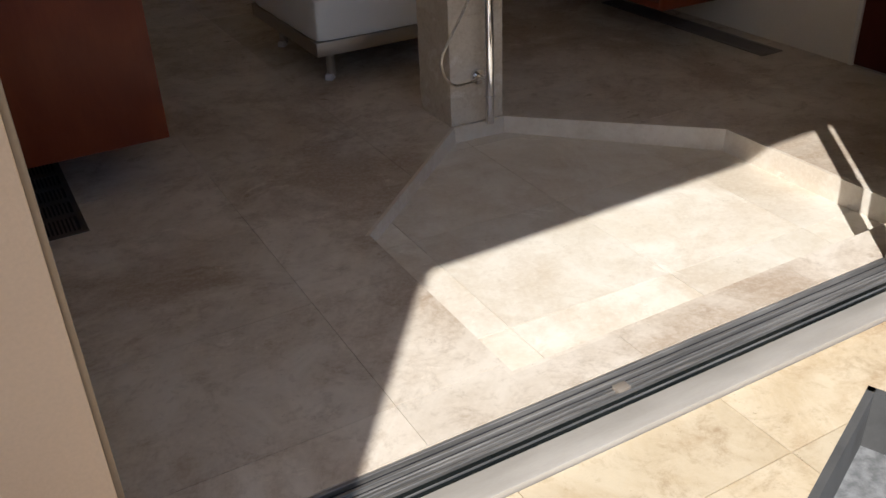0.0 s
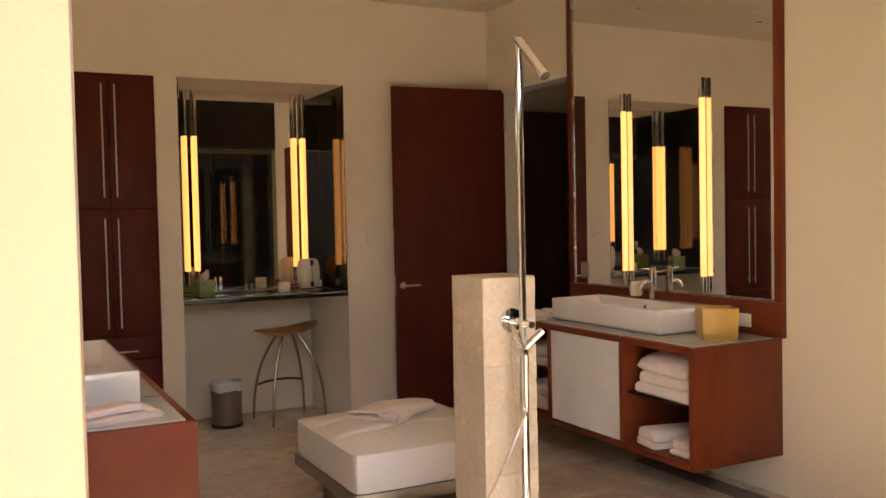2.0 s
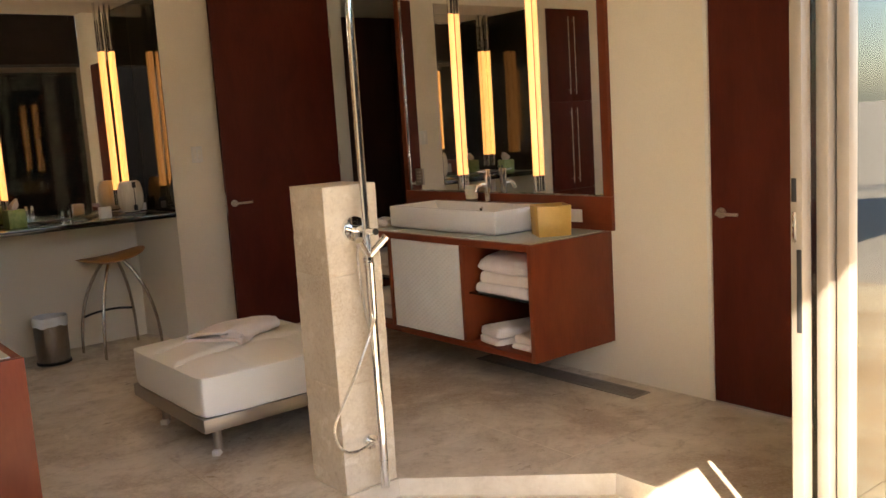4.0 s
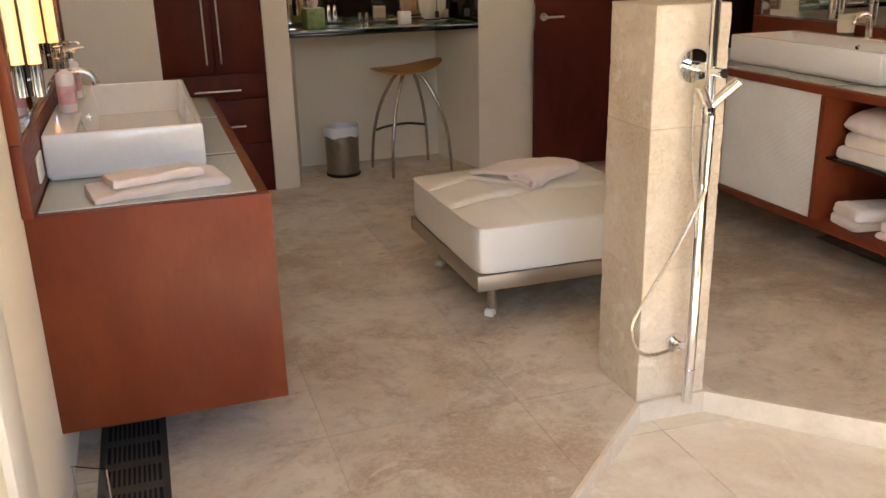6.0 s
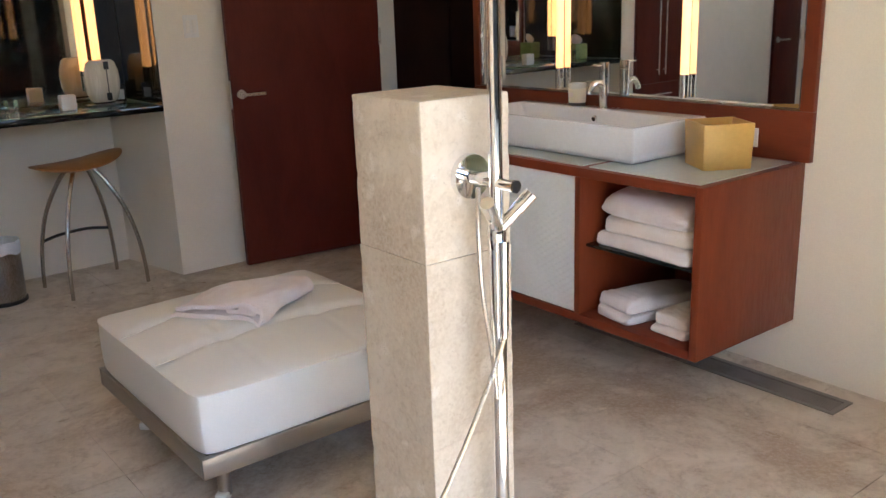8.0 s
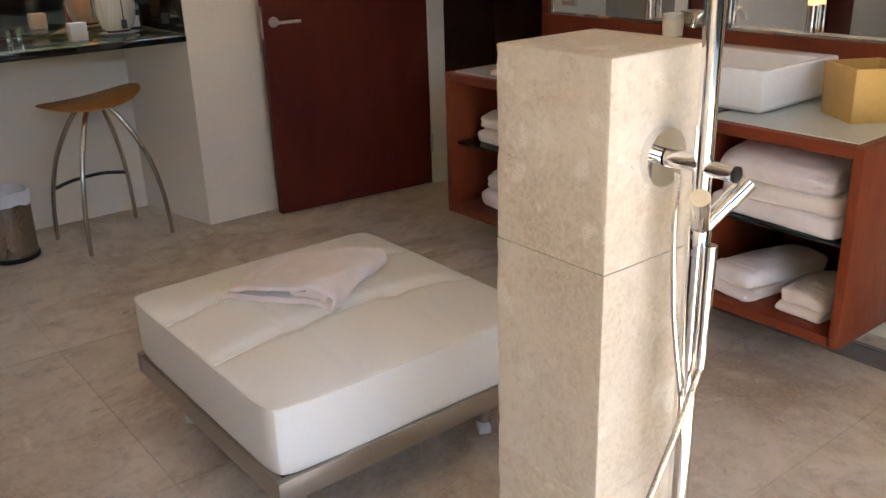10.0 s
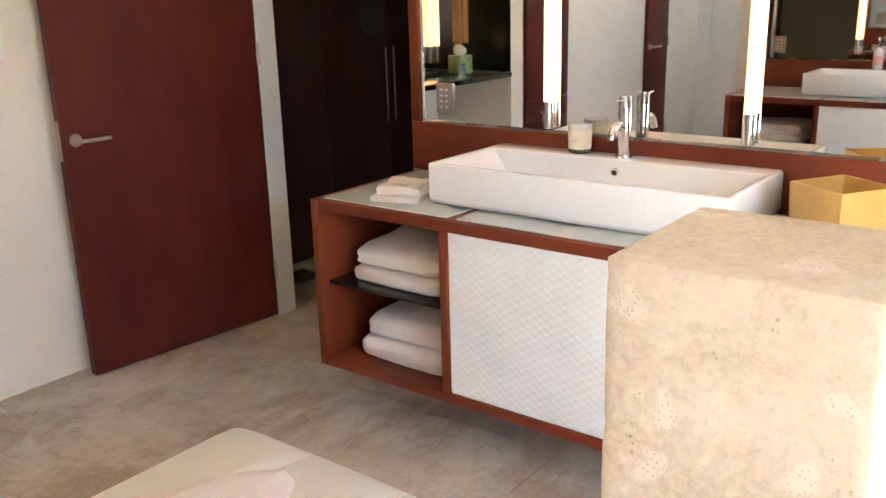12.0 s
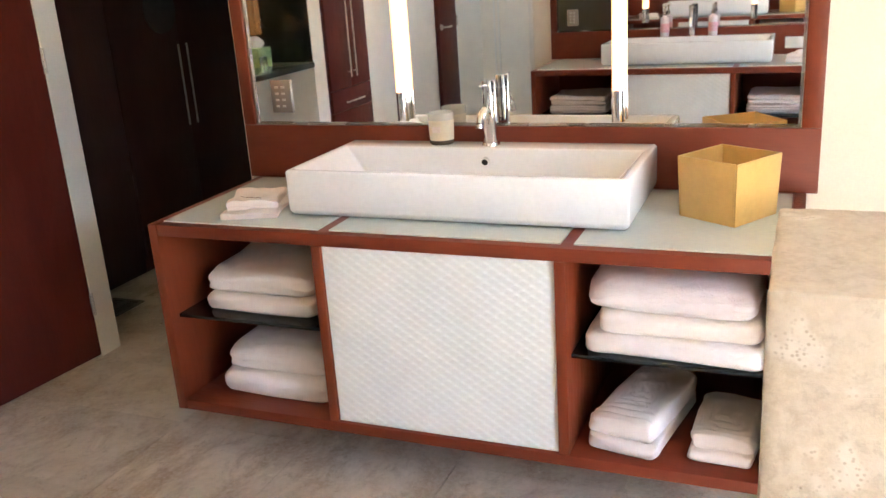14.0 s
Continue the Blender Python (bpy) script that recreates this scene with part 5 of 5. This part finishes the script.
def loose_towel(corner, turn, long, deep, label):
    """A towel tossed down: a lower and an upper sheet joined by a round fold, a roll tucked into the fold, and a soft wavy outline."""
    thick = 0.013
    outer = [(long * k / 14, 0.008 + 0.002 * math.sin(k * 1.3)) for k in range(14)]
    outer += [(long - 0.004 + 0.021 * math.sin(t), 0.029 - 0.021 * math.cos(t)) for t in (0.3, 0.8, 1.3, 1.8, 2.3, 2.8)]
    outer += [(long * (1 - k / 14), 0.048 - 0.024 * (k / 14) ** 1.5 + 0.003 * math.sin(k * 0.9)) for k in range(1, 14)]
    roll = [(long * 0.62 + long * 0.30 * k / 8, 0.0225) for k in range(9)] + [(long * 0.92 + 0.009 * math.sin(t), 0.0300 - 0.0075 * math.cos(t)) for t in (0.8, 1.6, 2.4)]
    roll += [(long * (0.92 - 0.03 * k), 0.0365 - 0.0006 * k) for k in range(1, 6)]
    bm = bmesh.new()
    turned, base, rows = Matrix.Rotation(radians(turn), 4, "Z"), Vector((corner[0], corner[1], 0)), 26
    for path, inset, seed in ((outer, 0.0, 3.0), (roll, 0.012, 8.0)):
        left, right = [], []
        for k, p in enumerate(path):
            q, r = Vector(path[max(k - 1, 0)]), Vector(path[min(k + 1, len(path) - 1)])
            d = (r - q).normalized()
            n = Vector((-d.y, d.x)) * thick * (0.5 if 0 < k < len(path) - 1 else 0.3)
            left.append(Vector(p) + n)
            right.append(Vector(p) - n)
        loop, rings = left + right[::-1], []
        for j in range(rows):
            f = j / (rows - 1)
            ring = []
            for c in loop:
                taper = 1 - 0.26 * max(0.0, 1 - c.x / long) ** 1.2
                y = inset + f * (deep * taper - 2 * inset) + 0.012 * noise.noise(Vector((c.x * 11, seed, c.y * 25))) * (1 - f)
                flat = 1 - 0.10 * (max(0.0, abs(2 * f - 1) - 0.75) / 0.25) ** 2
                w = 0.010 * noise.noise(Vector((c.x * 7 + seed, y * 7, 0.3))) + 0.005 * noise.noise(Vector((c.x * 19, y * 19, seed)))
                lift = c.y / 0.05
                x = c.x + 0.016 * noise.noise(Vector((y * 8, seed + 2, c.y * 12))) + 0.06 * f * max(0.0, c.x / long - 0.5)
                v = turned @ Vector((x, y, 0)) + base
                v.z = cushion_top(v.x, v.y) + 0.001 + max(0.0008, 1.3 * c.y * flat + w * lift)
                ring.append(bm.verts.new(v))
            rings.append(ring)
        m = len(loop)
        for r0, r1 in zip(rings, rings[1:]):
            for k in range(m):
                bm.faces.new((r0[k], r0[(k + 1) % m], r1[(k + 1) % m], r1[k]))
        h = len(left)
        for ring in (rings[0], rings[-1]):
            for k in range(h - 1):
                bm.faces.new((ring[k], ring[k + 1], ring[m - 2 - k], ring[m - 1 - k]))
    solo("bath_towel", bm, M_TOWELP, (corner[0], corner[1], 0.46), label, "towel")


loose_towel((1.640, 4.42), -56.0, 0.345, 0.335, "pale pink towel tossed in loose folds on the ottoman")


# ---- stone pier with the shower ----
PX0, PX1, PY0, PY1 = 1.748, 2.007, 3.05, 3.322
pr = thing("shower_pier", (1.878, 3.186, 0), "free-standing pale limestone pier with worn edges", "pier")
for z0, z1 in ((0.0, 0.463), (0.4631, 0.9289), (0.929, 1.298)):
    bm = boxed(PX0, PX1, PY0, PY1, z0, z1, 0.0003 if z1 < 1.2 else 0.0045, 2)
    bmesh.ops.subdivide_edges(bm, edges=[e for e in bm.edges if e.calc_length() > 0.1], cuts=22, use_grid_fill=True)
    for v in bm.verts:
        n1 = noise.noise(v.co * 22)
        edge = (min(v.co.x - PX0, PX1 - v.co.x) < 0.008) + (min(v.co.y - PY0, PY1 - v.co.y) < 0.008) + (min(v.co.z - z0, z1 - v.co.z) < 0.008)
        pull = 0.0010 * n1 + (0.0042 * max(0, noise.noise(v.co * 60 + Vector((5, 1, 2)))) if edge > 1 else 0)
        if min(v.co.z, 1.28 - v.co.z) > 0.02 and min(v.co.z - z0, z1 - v.co.z) < 0.008:
            pull *= 0.25
        v.co += (Vector((1.8775, 3.186, v.co.z)) - v.co).normalized() * pull
    part("stone_block", bm, M_PIER, pr)

BX, BY = 1.889, 2.968
sh = thing("shower_column", (BX, BY, 0.02), "chrome shower column with hand hose, fixed to the pier", "shower")
part("riser_pipe", rodded((BX, BY, 1.0), (BX, BY, 2.283), 0.0165, None, 24), M_CHROME, sh, "upper chrome riser")
part("lower_pipe", rodded((BX, BY, 0.14), (BX, BY, 1.0), 0.0195, None, 24), M_CHROME, sh)
part("pipe_ring", rodded((BX, BY, 0.133), (BX, BY, 0.14), 0.0215, None, 24), M_CHROME, sh)
part("end_pipe", rodded((BX, BY, 0.018), (BX, BY, 0.133), 0.0195, 0.0185, 24), M_CHROME, sh)
hd = bmesh.new()
rod(hd, (BX, BY, 2.27), (BX + 0.004, BY - 0.18, 2.10), 0.0175, 0.0175, 24)
part("shower_arm", hd, M_CHROME, sh, "slanting chrome spray arm")
part("spray_face", rodded((BX + 0.004, BY - 0.18, 2.10), (BX + 0.0042, BY - 0.186, 2.094), 0.0205, 0.0205, 24), M_CHROME, sh)
for z, r in ((1.118, 0.052), (0.204, 0.032)):
    ro = part("rosette", rodded((BX - 0.012, 3.049, z), (BX - 0.012, 3.032, z), r, r * 0.985, 44), M_CHROME, sh, "round chrome wall rosette")
    part("stub", rodded((BX - 0.012, 3.032, z), (BX, BY, z), 0.016 if z > 1 else 0.012, None, 24), M_CHROME, ro)
part("knob", rodded((BX, BY, 1.112), (BX + 0.004, BY - 0.058, 1.110), 0.0135, None, 24), M_CHROME, sh)
part("knob_cap", rodded((BX + 0.004, BY - 0.058, 1.110), (BX + 0.0045, BY - 0.064, 1.110), 0.0140, None, 24), M_BLACK, sh, "dark knob cap")
for s in (-1, 1):
    a = Vector((BX, BY - 0.005, 1.005))
    b = Vector((BX + s * 0.065, BY - 0.045, 1.082))
    v = part("valve", rodded(a, b, 0.0145, None, 22), M_CHROME, sh, "angled chrome valve handle")
    d = (b - a).normalized()
    part("grip", rodded(b - d * 0.046, b + d * 0.002, 0.0162, None, 22), M_CHROME, v)
part("yoke", lathe(bmesh.new(), [(0.018, -0.05), (0.0215, -0.03), (0.023, 0.0), (0.0185, 0.02)], (BX, BY, 1.0), 24), M_CHROME, sh)
part("hand_spray", rodded((BX - 0.010, BY - 0.034, 0.985), (BX - 0.012, BY - 0.034, 0.775), 0.0125, 0.0105, 20), M_CHROME, sh, "slim chrome hand spray")
part("spray_collar", rodded((BX - 0.012, BY - 0.034, 0.775), (BX - 0.012, BY - 0.034, 0.755), 0.0085, 0.0075, 16), M_CHROME, sh)
part("supply_hose", pipe(bmesh.new(), [(BX - 0.026, BY + 0.03, 1.10), (BX - 0.034, BY + 0.024, 1.0), (BX - 0.034, BY + 0.012, 0.85), (BX - 0.024, BY - 0.006, 0.70), (BX - 0.02, BY - 0.016, 0.60)], 0.0058, 10, 8), M_HANDLE, sh, "thin steel supply hose")
part("hose", pipe(bmesh.new(), [(BX - 0.012, BY - 0.034, 0.757), (BX - 0.047, BY - 0.032, 0.677), (BX - 0.113, BY - 0.03, 0.556), (BX - 0.178, BY - 0.03, 0.454), (BX - 0.225, BY - 0.028, 0.379), (BX - 0.239, BY - 0.026, 0.326), (BX - 0.218, BY - 0.02, 0.262), (BX - 0.166, BY - 0.006, 0.219), (BX - 0.098, BY + 0.012, 0.207), (BX - 0.04, BY + 0.032, 0.208), (BX - 0.012, BY + 0.05, 0.207)], 0.0062, 10, 10), M_HANDLE, sh, "ribbed steel hose")

# ---- floor grates ----


def grate(x0, x1, y0, y1, z, rows, cols, label, metal=None):
    metal = metal or M_BRONZE
    g = thing("floor_grate", ((x0 + x1) / 2, (y0 + y1) / 2, z), label, "floor grate", "floor grates")
    part("well", boxed(x0 + 0.004, x1 - 0.004, y0 + 0.004, y1 - 0.004, z - 0.003, z + 0.0006), M_PIT, g, "dark air well")
    rim = 0.022
    for a, b, c, d in ((x0, x1, y0, y0 + rim), (x0, x1, y1 - rim, y1), (x0, x0 + rim, y0 + rim, y1 - rim), (x1 - rim, x1, y0 + rim, y1 - rim)):
        part("rim", boxed(a, b, c, d, z, z + 0.005, 0.001, 1), metal, g)
    step = (y1 - y0 - 2 * rim) / rows
    for k in range(1, rows):
        y = y0 + rim + k * step
        part("cross_bar", boxed(x0 + rim, x1 - rim, y - 0.018, y + 0.018, z, z + 0.004), metal, g)
    wd = (x1 - x0 - 2 * rim) / cols
    for k in range(1, cols):
        x = x0 + rim + k * wd
        part("slat", boxed(x - wd * 0.24, x + wd * 0.24, y0 + rim, y1 - rim, z, z + 0.0035), metal, g)


grate(0.030, 0.232, 2.952, 4.25, 0.001, 9, 11, "dark bronze floor grate running beneath the vanity")
grate(3.500, 3.645, 2.965, 4.25, 0.001, 2, 10, "dusty grey-bronze floor grate along the wall", M_DUSTY)
grate(4.17, 4.38, 6.42, 6.62, 0.001, 2, 9, "dark bronze floor grate in the dressing room")

# small clear upstand by the wall
gs = thing("glass_upstand", (0.05, 2.865, 0), "low clear glass upstand with polished steel edges on the floor", "glass panel")
for x, y in ((0.006, 2.887), (0.092, 2.842)):
    part("edge_post", boxed(x - 0.002, x + 0.002, y - 0.002, y + 0.002, 0.0, 0.24), M_CHROME, gs, "thin bright steel edge")
bm = bmesh.new()
slab(bm, [(0.009, 2.8845), (0.0895, 2.8405), (0.0905, 2.8445), (0.010, 2.8885)], 0.001, 0.24)
part("pane", bm, M_GLASS, gs, "clear glass")

# ---- ceiling fan and downlights ----
FX, FY = 1.955, 4.67
fan = thing("ceiling_fan", (FX, FY, ZC), "white two-blade ceiling fan with a rounded hub", "ceiling fan")
part("canopy", lathe(bmesh.new(), [(0.018, -0.16), (0.02, -0.10), (0.03, -0.06), (0.06, -0.02), (0.062, 0)], (FX, FY, ZC), 32), M_PLASTIC, fan)
part("stem", lathe(bmesh.new(), [(0.082, -0.305), (0.078, -0.27), (0.05, -0.23), (0.036, -0.19), (0.034, -0.15)], (FX, FY, ZC), 36), M_PLASTIC, fan)
part("collar", rodded((FX, FY, ZC - 0.312), (FX, FY, ZC - 0.305), 0.090, None, 36), M_EDGE, fan)
part("hub", lathe(bmesh.new(), [(0.012, -0.435), (0.05, -0.424), (0.074, -0.395), (0.087, -0.352), (0.089, -0.312)], (FX, FY, ZC), 36), M_PLASTIC, fan, "glossy white bowl hub")
for ang in (151.0, -18.8):
    bm = boxed(0.085, 0.76, -0.055, 0.055, -0.004, 0.004, 0.002)
    for v in bm.verts:
        v.co.y *= 0.8 + 0.25 * (v.co.x / 0.76)
    bmesh.ops.transform(bm, matrix=Matrix.Translation((FX, FY, ZC - 0.318)) @ Matrix.Rotation(radians(ang), 4, "Z") @ Matrix.Rotation(radians(13), 4, "X"), verts=bm.verts)
    part("blade", bm, M_PLASTIC, fan, "flat white blade")
for x, y in ((1.235, 5.73), (2.62, 5.73), (1.235, 3.45), (2.62, 3.45)):
    dl = thing("downlight", (x, y, ZC), "small recessed ceiling downlight, switched off", "downlight", "ceiling downlights")
    part("trim_ring", lathe(bmesh.new(), [(0.036, -0.001), (0.038, -0.005), (0.058, -0.005), (0.062, -0.0005)], (x, y, ZC), 32), M_TRIM, dl)
    part("lens", rodded((x, y, ZC - 0.0025), (x, y, ZC - 0.0005), 0.036, None, 28), M_EDGE, dl)

# ---- stone tiles, piece by piece ----


def tiles(parent, region, hole, inner, px, py, ox, oy, z, thick, material, gap, skip=None):
    """Lays a grid of tiles over a rectangle; with a hole, outside it, or inside it when inner."""
    x0, x1, y0, y1 = region
    full = bmesh.new()
    slab(full, rect(-px / 2 + gap, px / 2 - gap, -py / 2 + gap, py / 2 - gap), -thick, 0)
    whole = mesh_of(full, "tile", material, (0, 0, 0), True)
    for i in range(math.floor((x0 - ox) / px), math.ceil((x1 - ox) / px)):
        for j in range(math.floor((y0 - oy) / py), math.ceil((y1 - oy) / py)):
            a, b, c, d = ox + i * px, ox + (i + 1) * px, oy + j * py, oy + (j + 1) * py
            r = rect(max(a + gap, x0), min(b - gap, x1), max(c + gap, y0), min(d - gap, y1))
            if r[1][0] - r[0][0] < 0.01 or r[2][1] - r[1][1] < 0.01:
                continue
            bits = [r] if hole is None else (inside(r, hole) if inner else outside(r, hole))
            if not bits:
                continue
            lift = 0.0006 * math.sin(i * 12.9 + j * 78.2)
            if len(bits) == 1 and abs(area(bits[0]) - (px - 2 * gap) * (py - 2 * gap)) < 1e-5:
                ob = new("tile", whole)
                ob.location = ((a + b) / 2, (c + d) / 2, z + lift)
            else:
                bm = bmesh.new()
                for bit in bits:
                    slab(bm, bit, -thick, 0)
                ob = new("tile", mesh_of(bm, "tile", material, (0, 0, 0), True))
                ob.location = (0, 0, z + lift)
            ob.parent = parent


tiles(floor, (XL + 0.001, XR - 0.001, 1.381, YF), BASIN, False, 0.66, 0.55, 0.06, 1.55, 0.0, 0.012, M_FLOOR, 0.0008)
tiles(floor, (1.19, 2.44, YF, 6.95), None, False, 0.66, 0.55, 0.06, 1.55, 0.0, 0.012, M_FLOOR, 0.0008)
tiles(floor, (XR, 6.2, 4.4, 7.1), None, False, 0.66, 0.55, 0.06, 1.55, -0.001, 0.012, M_FLOOR, 0.0008)
tiles(floor, (-2.2, XL, 4.9, YF), None, False, 0.66, 0.55, 0.06, 1.55, -0.001, 0.012, M_FLOOR, 0.0008)
tiles(shower_floor, (1.03, 2.69, 1.5, 3.045), BASIN, True, 0.61, 0.61, 0.575, 1.125, DEPTH, 0.010, M_BASIN, 0.0012)
# the shower floor falls towards the east: up to 50 mm higher at the west edge
laid = [ob for ob in shower_floor.children if ob.name.startswith("tile")]
for me in {ob.data for ob in laid}:
    for v in me.vertices:
        v.co.z -= 0.05 * v.co.x / 1.66
for ob in laid:
    ob.location.z += 0.05 * (2.69 - ob.location.x) / 1.66
tiles(terrace, (-1.6, 4.4, -2.0, 1.164), PIT, False, 0.61, 0.61, 0.22, 0.325, -0.02, 0.012, M_PAVE, 0.0014)
